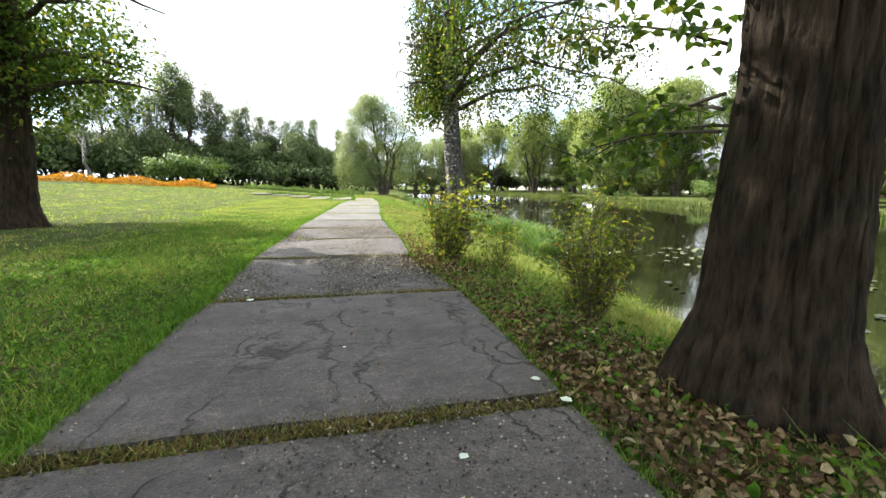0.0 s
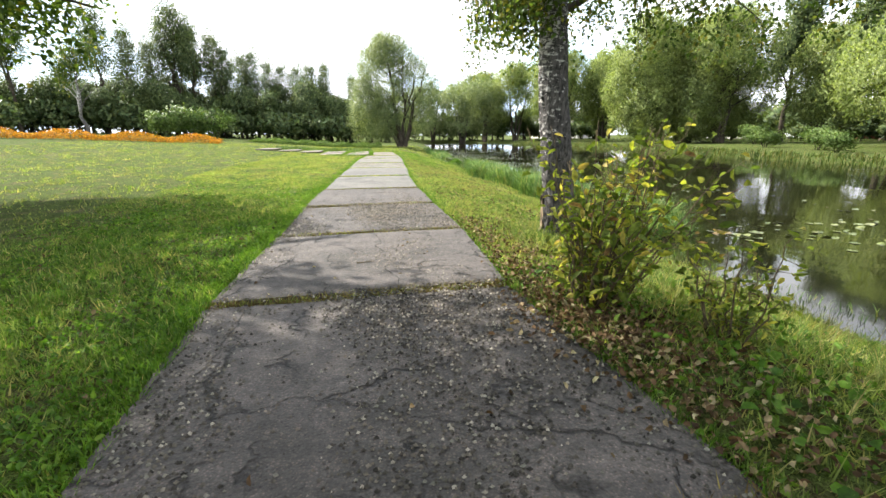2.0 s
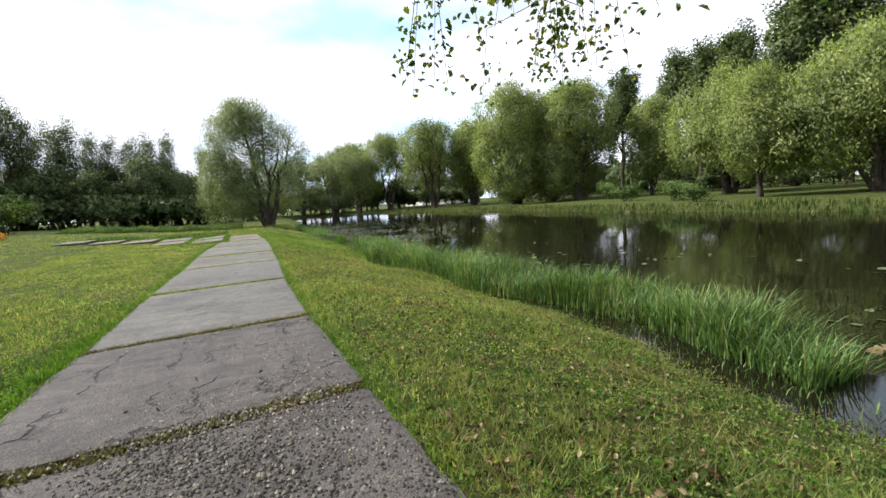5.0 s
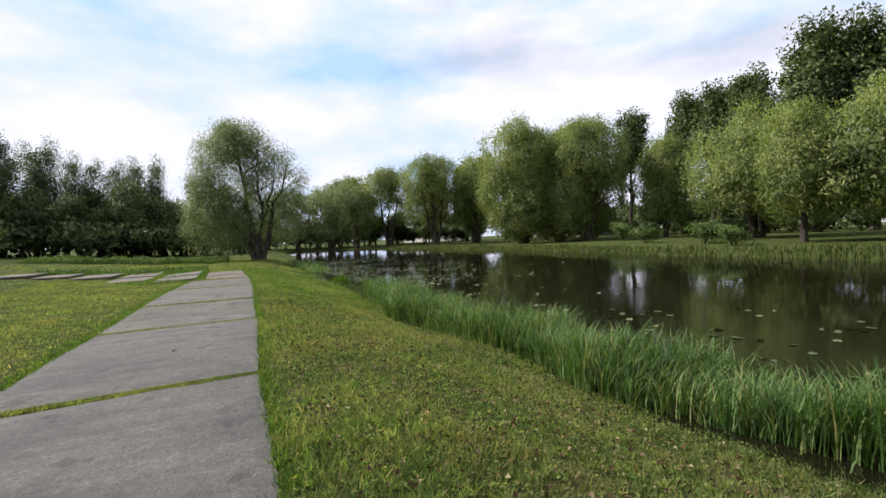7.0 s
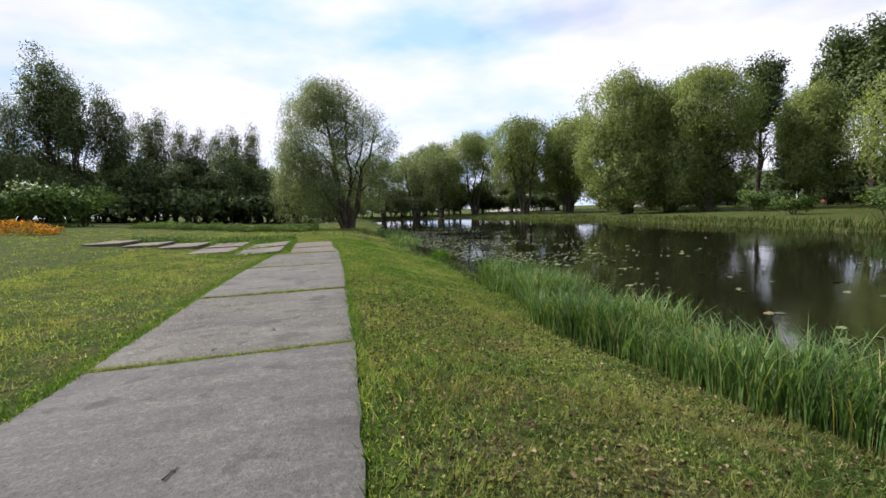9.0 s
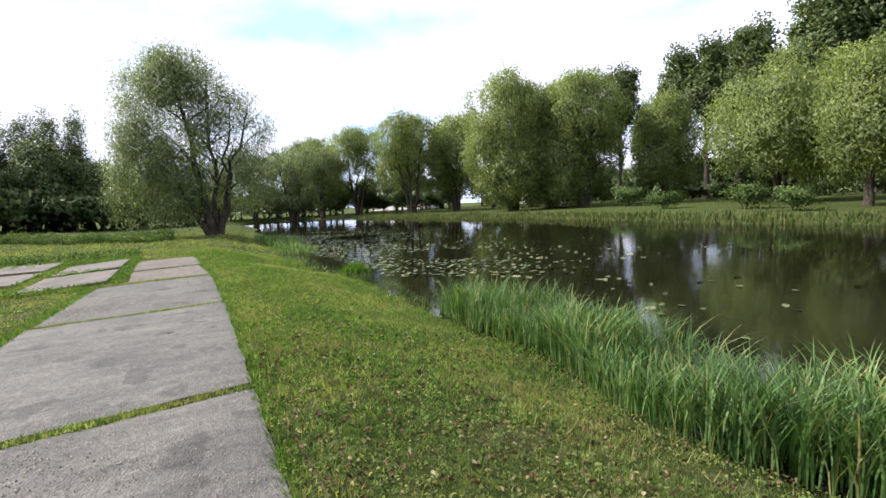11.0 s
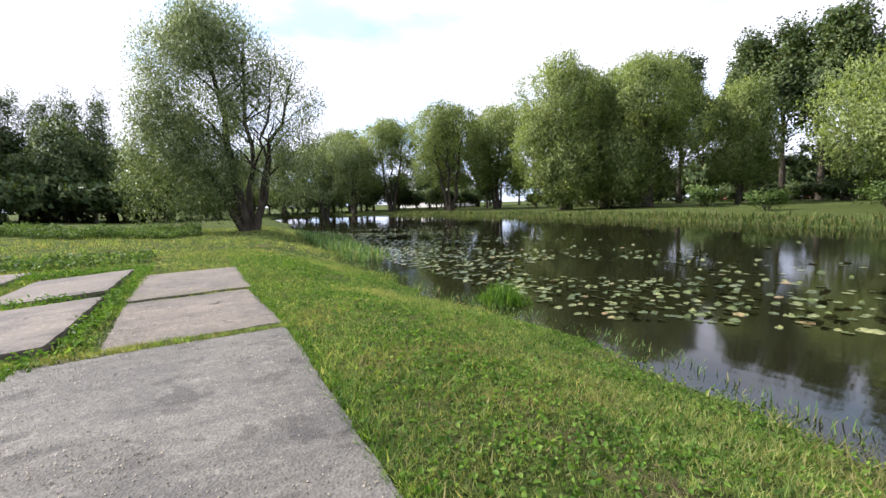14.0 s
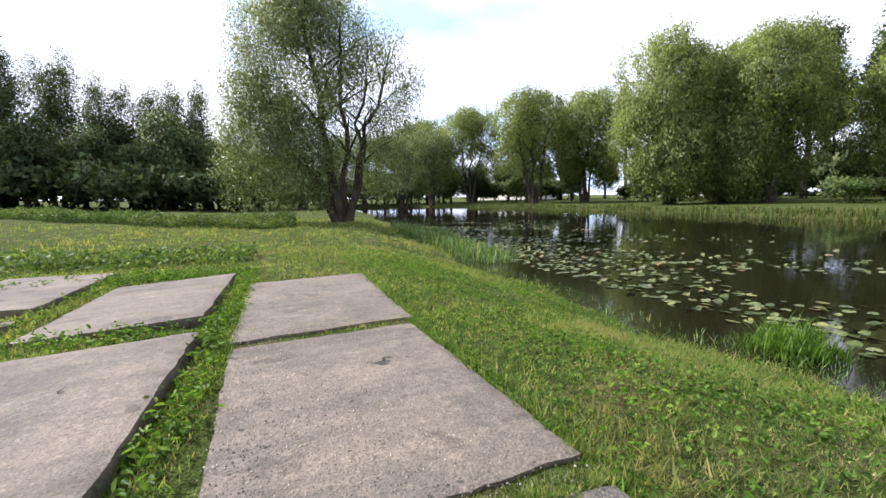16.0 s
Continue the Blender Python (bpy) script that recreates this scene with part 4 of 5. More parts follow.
for j in range(14):
    for s in range(6):
        bm.faces.new([bm.verts[7 * j + s], bm.verts[7 * j + s + 1], bm.verts[7 * j + 8 + s], bm.verts[7 * j + 7 + s]])
part("bark_wound", bm, WOUND, birch, "split bare patch of rotten brown wood", True)
HOLLOW = bark_material("dark rotten hollow", (0.003, 0.002, 0.0015), (0.02, 0.014, 0.009), 14.0)
for zc, high, wide, turn in ((0.64, 0.085, 0.026, 3.12), (0.9, 0.05, 0.03, 2.86)):
    bm = bmesh.new()
    rim = []
    for k in range(14):
        q = 2 * math.pi * k / 14
        zz, aa = zc + high * math.sin(q) * (1 + 0.25 * math.sin(3 * q)), turn + wide / 0.22 * math.cos(q) * (1 + 0.2 * math.sin(2 * q + 1))
        rr = 0.274 - 0.05 * (zz - 0.15)
        rim.append(bm.verts.new((-0.075 * zz + rr * math.cos(aa), -0.025 * zz + rr * math.sin(aa), zz)))
    deep = 0.264 - 0.05 * (zc - 0.15)
    heart = bm.verts.new((-0.075 * zc + deep * math.cos(turn), -0.025 * zc + deep * math.sin(turn), zc))
    for k in range(14):
        bm.faces.new((rim[k], rim[(k + 1) % 14], heart))
    part("hollow", bm, HOLLOW, birch, "dark hollow in the split bark")
strands = []
for k in range(46):
    bm = bmesh.new()
    a, z = k * 2.4 + 0.3, 3.0 + 0.09 * k + (0.1 * (k - 20) if k > 20 else 0)
    reach = (4.3 - 0.05 * k) * (0.3 if math.cos(a) < -0.2 else 1.0)
    e = Vector((-0.3 + reach * math.cos(a), reach * math.sin(a), z + 0.5 + 0.5 * math.sin(k)))
    line = bent((-0.33, -0.1, z), e, 0.3, 7, 0.12)
    tube(bm, line, [max(0.055 - 0.001 * k, 0.02) * (1 - 0.12 * j) for j in range(8)], 6)
    for p in line[2:]:
        for _ in range(5):
            drop = rng.uniform(0.5, 1.5) * (1.0 if z < 6 else 0.7)
            o = Vector((rng.normal() * 0.3, rng.normal() * 0.3, 0))
            q = p + o + Vector((rng.normal() * 0.2, rng.normal() * 0.2, -drop))
            q.z = max(q.z, 2.75)
            m = p.lerp(q, 0.4) + Vector((0, 0, 0.12)) + o * 0.4
            tube(bm, [p, m, q], [0.006, 0.004, 0.002], 4)
            if q.x > -1.15:
                strands += [tuple(m.lerp(q, t)) for t in np.linspace(0, 1, 28)]
    part("limb", bm, DARKBARK, birch, smooth_faces=True)
st = np.array(strands)
st = st + rng.normal(size=st.shape) * 0.09
leaf_sprays("crown", st, 0.075, 0.058, BIRCHLEAF, birch, 0.7)


# ---- shrubs beside the path ----
def shrub(x, y, stems, tall, wide, per, label, leaf=0.1, lean=(0, 0)):
    top = tagged(new("shrub"), label, "bush")
    top.matrix_basis = pose(x, y, float(height(x, y)))
    at = []
    for k in range(stems):
        bm = bmesh.new()
        a = rng.uniform(0, 2 * math.pi)
        h = tall * rng.uniform(0.45, 1.0)
        r = wide * rng.uniform(0.2, 1.0)
        f = Vector((0.16 * math.cos(a) * rng.uniform(), 0.16 * math.sin(a) * rng.uniform(), -0.08))
        e = Vector((r * math.cos(a) + lean[0], r * math.sin(a) + lean[1], h))
        line = bent(f, e, 0.18, 7, 0.08)
        tube(bm, line, [0.009 * (1 - 0.11 * j) for j in range(8)], 5)
        for i in range(2, 8):
            for _ in range(per):
                p = line[i - 1].lerp(line[i], rng.uniform())
                q = p + Vector((rng.normal() * 0.08, rng.normal() * 0.08, rng.normal() * 0.05))
                if rng.uniform() < 0.35:
                    tube(bm, [p, p.lerp(q, 0.5), q], [0.003, 0.0025, 0.0015], 4)
                at.append(tuple(q))
        part("stem", bm, TWIG, top, smooth_faces=True)
    leaf_sprays("leaves", np.array(at), leaf, leaf * 0.5, SHRUBLEAF, top, 0.25)
    return top


shrub(1.85, 7.9, 60, 1.6, 0.9, 3, "leafy shrub with yellowing leaves at the path's edge", 0.108, (0.16, 0.05))
shrub(2.9, 4.95, 38, 1.5, 0.62, 4, "thin straggly shrub with sparse yellow leaves", 0.085)
shrub(3.6, 6.3, 16, 1.7, 0.5, 3, "thin straggly sapling with sparse green leaves", 0.09)
shrub(2.6, 7.3, 14, 0.9, 0.45, 4, "low green shrub in the grass", 0.08)


# ---- grass ----
def blades(name, x, y, tall, wide, mat, label, category="grass", z=None, lean=0.5):
    """Upright tapering blades as one mesh."""
    n = len(x)
    base = np.stack([x, y, height(x, y) - 0.008 if z is None else z], 1)
    a = rng.uniform(0, 2 * math.pi, n)
    side = np.stack([np.cos(a), np.sin(a), 0 * a], 1) * (wide * rng.uniform(0.6, 1.3, n))[:, None] * 0.5
    tip = base + np.stack([rng.normal(size=n) * lean, rng.normal(size=n) * lean, np.ones(n)], 1) * tall[:, None]
    verts = np.stack([base - side, base + side, tip], 1).reshape(-1, 3)
    ob = mesh_object(name, verts, np.arange(3 * n).reshape(-1, 3), mat)
    return tagged(ob, label, category, kind="stuff")


def edge_left(y):
    return np.interp(y, [j[0] for j in JOINTS] + [39, 43], [j[1] for j in JOINTS] + [-0.3, -0.35])


def edge_right(y):
    return np.interp(y, [j[0] for j in JOINTS] + [39.5, 42.8], [j[2] for j in JOINTS] + [1.45, 1.42])


def on_slab(x, y, m=0.0):
    hit = (y < 36.75) & (x > edge_left(y) + m) & (x < edge_right(y) - m)
    hit |= (y >= 36.75) & (y < 42.75) & (x > -0.25 + m) & (x < edge_right(y) - m)
    for xa, xb, ya, yb, up in COLS:
        hit |= (x > xa + m) & (x < xb - m) & (y > ya + m) & (y < yb - m)
    return hit


def patchy(x, y):
    return 0.5 + 0.25 * np.sin(x * 1.7 + 0.6 * np.sin(y * 1.3)) + 0.25 * np.sin(y * 1.1 + x * 0.6 + 0.8 * np.sin(x * 2.1))


def scatter(n, x0, x1, y0, y1):
    return rng.uniform(x0, x1, n), rng.uniform(y0, y1, n)


def lawn(n, x0, x1, y0, y1, tall, wide, mat, label, wet=False):
    cx, cy = scatter(n // 9, x0, x1, y0, y1)
    x, y = np.repeat(cx, 9), np.repeat(cy, 9)
    grow = np.repeat(0.25 + 2.1 * rng.uniform(size=n // 9) ** 1.6, 9)
    x, y = x + rng.normal(size=len(x)) * wide * 2.6, y + rng.normal(size=len(x)) * wide * 2.6
    keep = ~on_slab(x, y, 0.01) & (x < shore(y) + 0.1) & (rng.uniform(size=len(x)) < 0.45 + 0.75 * patchy(x * 2.3, y * 2.1))
    grow = grow[keep]
    x, y = x[keep], y[keep]
    h = grow * tall * (0.5 + 0.9 * patchy(x, y)) * rng.uniform(0.5, 1.25, len(x))
    return blades("grass", x, y, h, wide, mat, label)


lawn(210000, 1.05, 5.9, -1.5, 20, 0.042, 0.013, GRASS, "short mown grass on the sloping bank")
lawn(230000, 1.05, 5.9, 20, 48, 0.042, 0.014, GRASS, "short mown grass on the sloping bank")
lawn(170000, -5.5, -0.6, -1, 20, 0.044, 0.013, GRASS, "short mown lawn grass beside the path")
lawn(170000, -6.5, -0.6, 20, 48, 0.042, 0.015, GRASS, "short mown lawn grass beside the path")
lawn(130000, -26, -5.5, 2, 62, 0.05, 0.03, GRASS, "sunlit lawn grass in the open")
lawn(190000, 1.3, 4.6, 27, 40, 0.036, 0.009, GRASS, "fine short turf on the bank")
lawn(150000, 1.15, 4.2, 9, 27, 0.036, 0.01, GRASS, "fine short turf beside the path")
lawn(90000, -4.2, -1.1, -0.5, 13, 0.04, 0.01, LUSH, "fresh fine turf in the shaded lawn")
lawn(6000, -0.62, -0.1, 36.6, 43.4, 0.06, 0.014, GRASS, "grass between the columns of slabs")
lawn(9000, -0.6, 1.05, 42.8, 48, 0.05, 0.014, GRASS, "mown grass beyond the last slab")
lawn(30000, -6, 6.5, 48, 66, 0.08, 0.03, GRASS, "lawn grass near the willow")

# fringe along the slabs, clover and joints
fy = rng.uniform(-1.3, 43, 26000)
ly0 = rng.uniform(1, 18, 9000)
lx0 = edge_left(ly0) - np.abs(rng.normal(size=9000)) * 0.22 + 0.04
blades("grass", lx0, ly0, rng.uniform(0.05, 0.15, 9000) * (0.6 + 0.6 * patchy(lx0 * 3, ly0 * 2)), 0.014, LUSH, "fresh longer grass along the path's edge")
fx = np.where(rng.uniform(size=26000) < 0.55, edge_left(fy) + np.minimum(rng.normal(size=26000) * 0.09 - 0.04, 0.05), edge_right(fy) + np.maximum(rng.normal(size=26000) * 0.06 + 0.02, -0.03))
blades("grass", fx, fy, rng.uniform(0.03, 0.1, 26000), 0.012, LUSH, "fresh green grass creeping over the slab edges")
jx, jy = [], []
for yj, la, ra in JOINTS[1:]:
    k = 3600 if yj < 18 else 3200
    u = rng.uniform(0, 1, k)
    thin = 0.65 + 0.35 * (np.sin(u * 9 + yj) > -0.2)
    keep = rng.uniform(size=k) < thin
    jx.append((la + (ra - la) * u)[keep])
    jy.append((yj + (0.25 if yj < 18 else 0.12) * (u - 0.5) + rng.normal(size=k) * (0.05 if yj < 18 else 0.034))[keep])
jx.append(rng.uniform(-2.2, 1.55, 4200))
jy.append(36.87 + 0.03 * np.sin(jx[-1] * 4.1) + rng.normal(size=4200) * 0.035)
u = rng.uniform(0, 1, 7000)
jx += [np.where(u < 0.5, -0.42 + rng.normal(size=7000) * 0.06, -2.38 + rng.normal(size=7000) * 0.07), rng.uniform(-4.2, 1.4, 5000)]
jy += [rng.uniform(36.8, 43.4, 7000), 39.85 + rng.normal(size=5000) * 0.13]
jx, jy = np.concatenate(jx), np.concatenate(jy)
near = (jy < 18) & (rng.uniform(size=len(jx)) < 0.85)
blades("grass", jx[~near], jy[~near], rng.uniform(0.03, 0.068, (~near).sum()), 0.01, GRASS, "grass growing in the slab joints", z=np.full((~near).sum(), -0.034))
blades("moss", jx[near], jy[near], rng.uniform(0.03, 0.06, near.sum()), 0.014, DRYMOSS, "dry brown moss in the slab joints", "moss", z=np.full(near.sum(), -0.034), lean=1.0)


def clover(n, x0, x1, y0, y1, size, mat, label, lift=0.04, limit=None):
    x, y = scatter(n, x0, x1, y0, y1)
    keep = ~on_slab(x, y, 0.0) & (x < shore(y) - 0.1) & (rng.uniform(size=n) < 0.2 + 0.75 * patchy(x * 1.7, y * 1.3) * patchy(y * 2.9, x * 3.3) * 1.6)
    x, y = x[keep], y[keep]
    at = np.stack([x, y, height(x, y) + rng.uniform(0.2, 1.0, len(x)) * lift], 1)
    ob = leaf_sprays("clover", at, size, size * 0.75, mat, None, 0.0)
    return tagged(ob, label, "weeds", kind="stuff")


clover(26000, -4.5, -0.9, -1, 16, 0.05, LUSH, "broad weed leaves among the lawn grass")
clover(3600, 1.6, 4.2, 0, 9, 0.085, LUSH, "broad dark weed leaves under the trees", 0.07)
clover(10000, 1.1, 5.0, -1, 16, 0.05, LUSH, "broad weed leaves on the shaded bank")
clover(26000, 1.3, 5.6, 27, 46, 0.048, LUSH, "clover leaves among the bank's grass")
clover(60000, 1.2, 5.6, 9, 28, 0.032, GRASS, "low rosette leaves in the bank's turf", 0.035)
clover(50000, 1.3, 5.6, 28, 47, 0.034, LUSH, "low clover leaves in the bank's turf", 0.04)
clover(50000, -5.5, -0.9, -1, 20, 0.036, LUSH, "low clover leaves in the shaded lawn", 0.045)
clover(40000, -6.5, -0.9, 20, 47, 0.034, GRASS, "low rosette leaves in the mown lawn", 0.035)
# leafy weeds round the second column of slabs
wx = np.concatenate([-0.4 + rng.normal(size=700) * 0.07, rng.uniform(-5, -0.3, 4000), rng.uniform(-9, -2.0, 3000), -2.38 + rng.normal(size=500) * 0.08])
wy = np.concatenate([rng.uniform(36.6, 43.4, 700), 43.75 + rng.normal(size=4000) * 0.22, 46.4 + rng.normal(size=3000) * 0.8, rng.uniform(37, 43.4, 500)])
keep = ~on_slab(wx, wy, 0.02)
wx, wy = wx[keep], wy[keep]
tufts = 126
tx0 = np.concatenate([-0.42 + rng.normal(size=34) * 0.05, rng.uniform(-3.2, -0.5, 42), rng.uniform(-5, -0.4, 30), rng.uniform(-2.6, -0.7, 20)])
ty0 = np.concatenate([rng.uniform(36.6, 43.4, 34), 36.62 + rng.normal(size=42) * 0.13, 43.6 + rng.normal(size=30) * 0.2, 40.05 + rng.normal(size=20) * 0.1])
wx = np.concatenate([wx, np.repeat(tx0, 26) + rng.normal(size=tufts * 26) * 0.07])
wy = np.concatenate([wy, np.repeat(ty0, 26) + rng.normal(size=tufts * 26) * 0.07])
tagged(leaf_sprays("weeds", np.stack([wx, wy, np.maximum(height(wx, wy), -0.02) + 0.14 * rng.uniform(0.0, 1.0, len(wx)) ** 1.6], 1), 0.058, 0.028, LUSH, None, 0.0), "leafy green weeds between the slabs", "weeds", kind="stuff")

# long grass round the shrubs and the birch
gx2, gy2 = np.concatenate([rng.normal(2.7, 0.5, 5000), rng.normal(2.75, 0.4, 2200), rng.normal(3.8, 0.7, 5000)]), np.concatenate([rng.normal(10.5, 0.6, 5000), rng.normal(8.3, 0.8, 2200), rng.normal(6.1, 2.0, 5000)])
keep = ~on_slab(gx2, gy2, -0.08)
blades("grass", gx2[keep], gy2[keep], rng.uniform(0.08, 0.24, keep.sum()), 0.012, GRASS, "long grass tufts round the birch and shrubs", lean=0.55)


def litter(n, sampler, size, label):
    x, y = sampler(n)
    at = np.stack([x, y, np.where(on_slab(x, y), 0.012, height(x, y) + 0.058 * rng.uniform(0.1, 1.2, n))], 1)
    ob = leaf_sprays("fallen_leaves", at, size, size * 0.7, FALLEN, None, 0.0, 0.3)
    return tagged(ob, label, "leaves", kind="stuff")


litter(5400, lambda n: ((yy := rng.uniform(-1, 12, n)), (edge_right(yy) + np.abs(rng.normal(size=n)) * 0.62 - 0.02))[::-1], 0.052, "brown fallen leaves along the path")
litter(1500, lambda n: (1.72 + np.abs(rng.normal(0, 0.9, n)), rng.normal(2.9, 1.0, n)), 0.07, "brown fallen leaves round the old linden")
litter(5200, lambda n: (1.5 + 3.6 * rng.uniform(size=n) ** 1.3, rng.uniform(9, 30, n)), 0.045, "dry leaves strewn on the bank")
litter(1100, lambda n: (rng.normal(1.75, 0.32, n), rng.normal(7.7, 0.6, n)), 0.058, "brown fallen leaves round the shrub")
litter(70, lambda n: (rng.uniform(-1.3, 1.5, n), rng.uniform(0, 16, n)), 0.045, "small dry leaves on the slabs")
litter(700, lambda n: (rng.uniform(-5, -1.5, n), rng.uniform(0, 18, n)), 0.05, "dry leaves in the lawn")


# ---- reeds, lilies, far weeds ----
def reeds(name, x, y, tall, wide, mat, label, bend=0.35, category="reeds", z=None):
    """Arching strap leaves of four pieces each."""
    n = len(x)
    base = np.stack([x, y, np.minimum(height(x, y), 3) - 0.05 if z is None else z], 1)
    a = rng.uniform(0, 2 * math.pi, n)
    way = np.stack([np.cos(a), np.sin(a), 0 * a], 1)
    side = np.stack([-np.sin(a), np.cos(a), 0 * a], 1)
    b = (bend * rng.uniform(0.2, 1.6, n) * tall)[:, None]
    rows = []
    for t, w in ((0, 0.8), (0.35, 1.0), (0.65, 0.8), (0.88, 0.45), (1.0, 0.05)):
        p = base + way * b * t * t + np.array([0, 0, 1.0]) * (tall * (t - 0.22 * t ** 3))[:, None]
        rows += [p - side * wide * w * 0.5, p + side * wide * w * 0.5]
    verts = np.stack(rows, 1).reshape(-1, 3)
    k = np.arange(n)[:, None] * 10
    faces = np.concatenate([k + np.array([[2 * s, 2 * s + 1, 2 * s + 3, 2 * s + 2]]) for s in range(4)])
    return tagged(mesh_object(name, verts, faces, mat), label, category, kind="stuff")


ry = rng.uniform(12.8, 32.05, 19500)
rx = shore(ry) - 0.1 + (np.interp(ry, [13, 17, 20, 25, 30, 32.3], [0.2, 0.0, -0.7, -0.75, -0.5, -0.4]) + rng.uniform(0, 2.1, 19500)) * np.minimum(1, 0.45 + 0.6 * np.minimum(ry - 12.6, 32.5 - ry)) * (0.8 + 0.2 * np.sin(ry * 1.7))
reeds("reeds", rx, ry, rng.uniform(0.62, 1.22, 19500) * (0.85 + 0.2 * np.sin(ry * 2.3 + rx)), 0.016, REED, "dense green reeds along the water's edge", 0.42)
tx, ty = rng.normal(6.1, 0.26, 1100), rng.normal(38.9, 0.34, 1100)
reeds("reeds", tx, ty, rng.uniform(0.3, 0.85, 1100) * np.exp(-((tx - 6.1) ** 2 + (ty - 38.9) ** 2) * 2.2), 0.015, LUSH, "small tuft of green reeds at the water's edge")
ey = rng.uniform(8.5, 50, 3200)
reeds("reeds", shore(ey) + rng.normal(size=3200) * 0.16 - 0.1, ey, rng.uniform(0.1, 0.3, 3200), 0.014, REED, "low rushes fringing the shore")
dx, dy = rng.uniform(5.6, 9.5, 3500), rng.uniform(47, 60, 3500)
keep = dx < shore(dy) + 1.6
reeds("reeds", dx[keep], dy[keep], rng.uniform(0.4, 0.9, keep.sum()), 0.03, REED, "dark reeds in the shallows near the willow")
by = rng.uniform(-20, 112, 9500)
reeds("reeds", far_shore(by) + rng.uniform(-0.6, 2.4, 9500), by, rng.uniform(0.3, 0.75, 9500) * (0.7 + 0.5 * patchy(by * 0.4, by * 0.23)), 0.07, DRY_REED, "tall yellow-green reeds along the far bank")


def lily_pads(label, x, y, r):
    verts, faces = [], []
    for px, py, pr in zip(x, y, r):
        a0, k = rng.uniform(0, 6.28), len(verts)
        tilt = rng.normal(size=2) * 0.02
        verts.append((px, py, -0.692))
        for i in range(11):
            a = a0 + 0.25 + (2 * math.pi - 0.5) * i / 10
            q = pr * (1 + 0.06 * math.sin(3 * a))
            verts.append((px + q * math.cos(a), py + q * math.sin(a), -0.688 + tilt[0] * math.cos(a) + 0.004 * math.sin(5 * a) + 0.01 * abs(tilt[1])))
        faces += [(k, k + i + 1, k + i + 2) for i in range(10)]
    return tagged(mesh_object("water_lily_pads", verts, np.array(faces), LILY), label, "water lily", kind="stuff")


lx = np.concatenate([rng.uniform(6.3, 12.5, 220), rng.uniform(8.0, 14, 130), 6.6 + np.abs(rng.normal(size=3800)) * 4.6])
ly = np.concatenate([rng.uniform(5, 14, 220), rng.uniform(15, 33, 130), 33.5 + 34 * rng.uniform(size=3800) ** 0.85])
keep = (lx > shore(ly) + 0.5) & (np.sin(lx * 0.9 + 1.3 * np.sin(ly * 0.5)) + np.sin(ly * 0.8 + lx * 0.3) > -0.7)
lily_pads("round green lily pads floating on the dark water", lx[keep], ly[keep], rng.uniform(0.045, 0.105, keep.sum()))

# weed bank before the wood and the flower border
hn = 30000
hx = rng.uniform(-17, 0.6, hn)
hy = 57.0 + 0.66 * np.maximum(-hx - 1, 0) + 0.5 * np.sin(hx * 1.3) + rng.uniform(0, 3.4, hn)
rise = 0.15 + 0.42 * patchy(hx * 1.6, hy * 1.7) + 0.16 * np.sin(hx * 4.7 + hy) * np.sin(hy * 3.7) + 0.22 * rng.uniform(size=hn) ** 3
hz = height(hx, hy) + rng.uniform(0, 1, hn) ** 0.6 * np.maximum(rise, 0.12) * smooth(-17.2, -15, hx)
tagged(leaf_mesh("weeds", np.stack([hx, hy, hz], 1), 0.12, 0.07, 0.1, WEED), "bank of tall green weeds before the wood", "weeds", kind="stuff")
qx = rng.uniform(-9, -0.5, 3500)
qy = 46.0 + 0.5 * np.maximum(-qx - 3, 0) * 0.4 + rng.normal(size=3500) * 0.5
keep = ~on_slab(qx, qy)
tagged(leaf_mesh("weeds", np.stack([qx, qy, height(qx, qy) + rng.uniform(0, 0.28, 3500)], 1)[keep], 0.12, 0.07, 0.1, WEED), "low weeds behind the slabs", "weeds", kind="stuff")
ox = rng.uniform(-42, -16, 14000)
oy = 55.0 + 0.38 * (ox + 16) + rng.uniform(-0.9, 0.9, 14000)
oz = height(ox, oy) + rng.uniform(0.1, 1.0, 14000) * (0.75 + 0.25 * np.sin(ox * 1.3))
tagged(leaf_mesh("flower_border", np.stack([ox, oy, oz], 1), 0.14, 0.1, 0.0, FLOWER), "long border of orange autumn flowers", "flowers", kind="stuff")


# ---- gravel that shows in the slabs ----
def gravel(n, x0, x1, y0, y1, sizes, mat, label, spread_of):
    """Small stones bedded in worn concrete, thicker where it has worn most."""
    x, y = scatter(n, x0, x1, y0, y1)
    keep = on_slab(x, y, 0.05) & (rng.uniform(size=n) < spread_of(x, y))
    x, y = x[keep], y[keep]
    r, turn = rng.uniform(*sizes, len(x)), rng.uniform(0, 6.28, len(x))
    rings = [np.stack([x + r * np.cos(turn + q) * 1.2, y + r * np.sin(turn + q), np.full(len(x), 0.0)], 1) for q in (0, 1.4, 2.9, 4.6)]
    crest = np.stack([x, y, 0.006 + r * 0.7], 1)
    k = np.arange(len(x))[:, None] * 5
    ob = mesh_object("gravel", np.stack(rings + [crest], 1).reshape(-1, 3), np.concatenate([k + np.array([[a, (a + 1) % 4, 4]]) for a in range(4)]), mat)
    return tagged(ob, label, "gravel", kind="stuff")


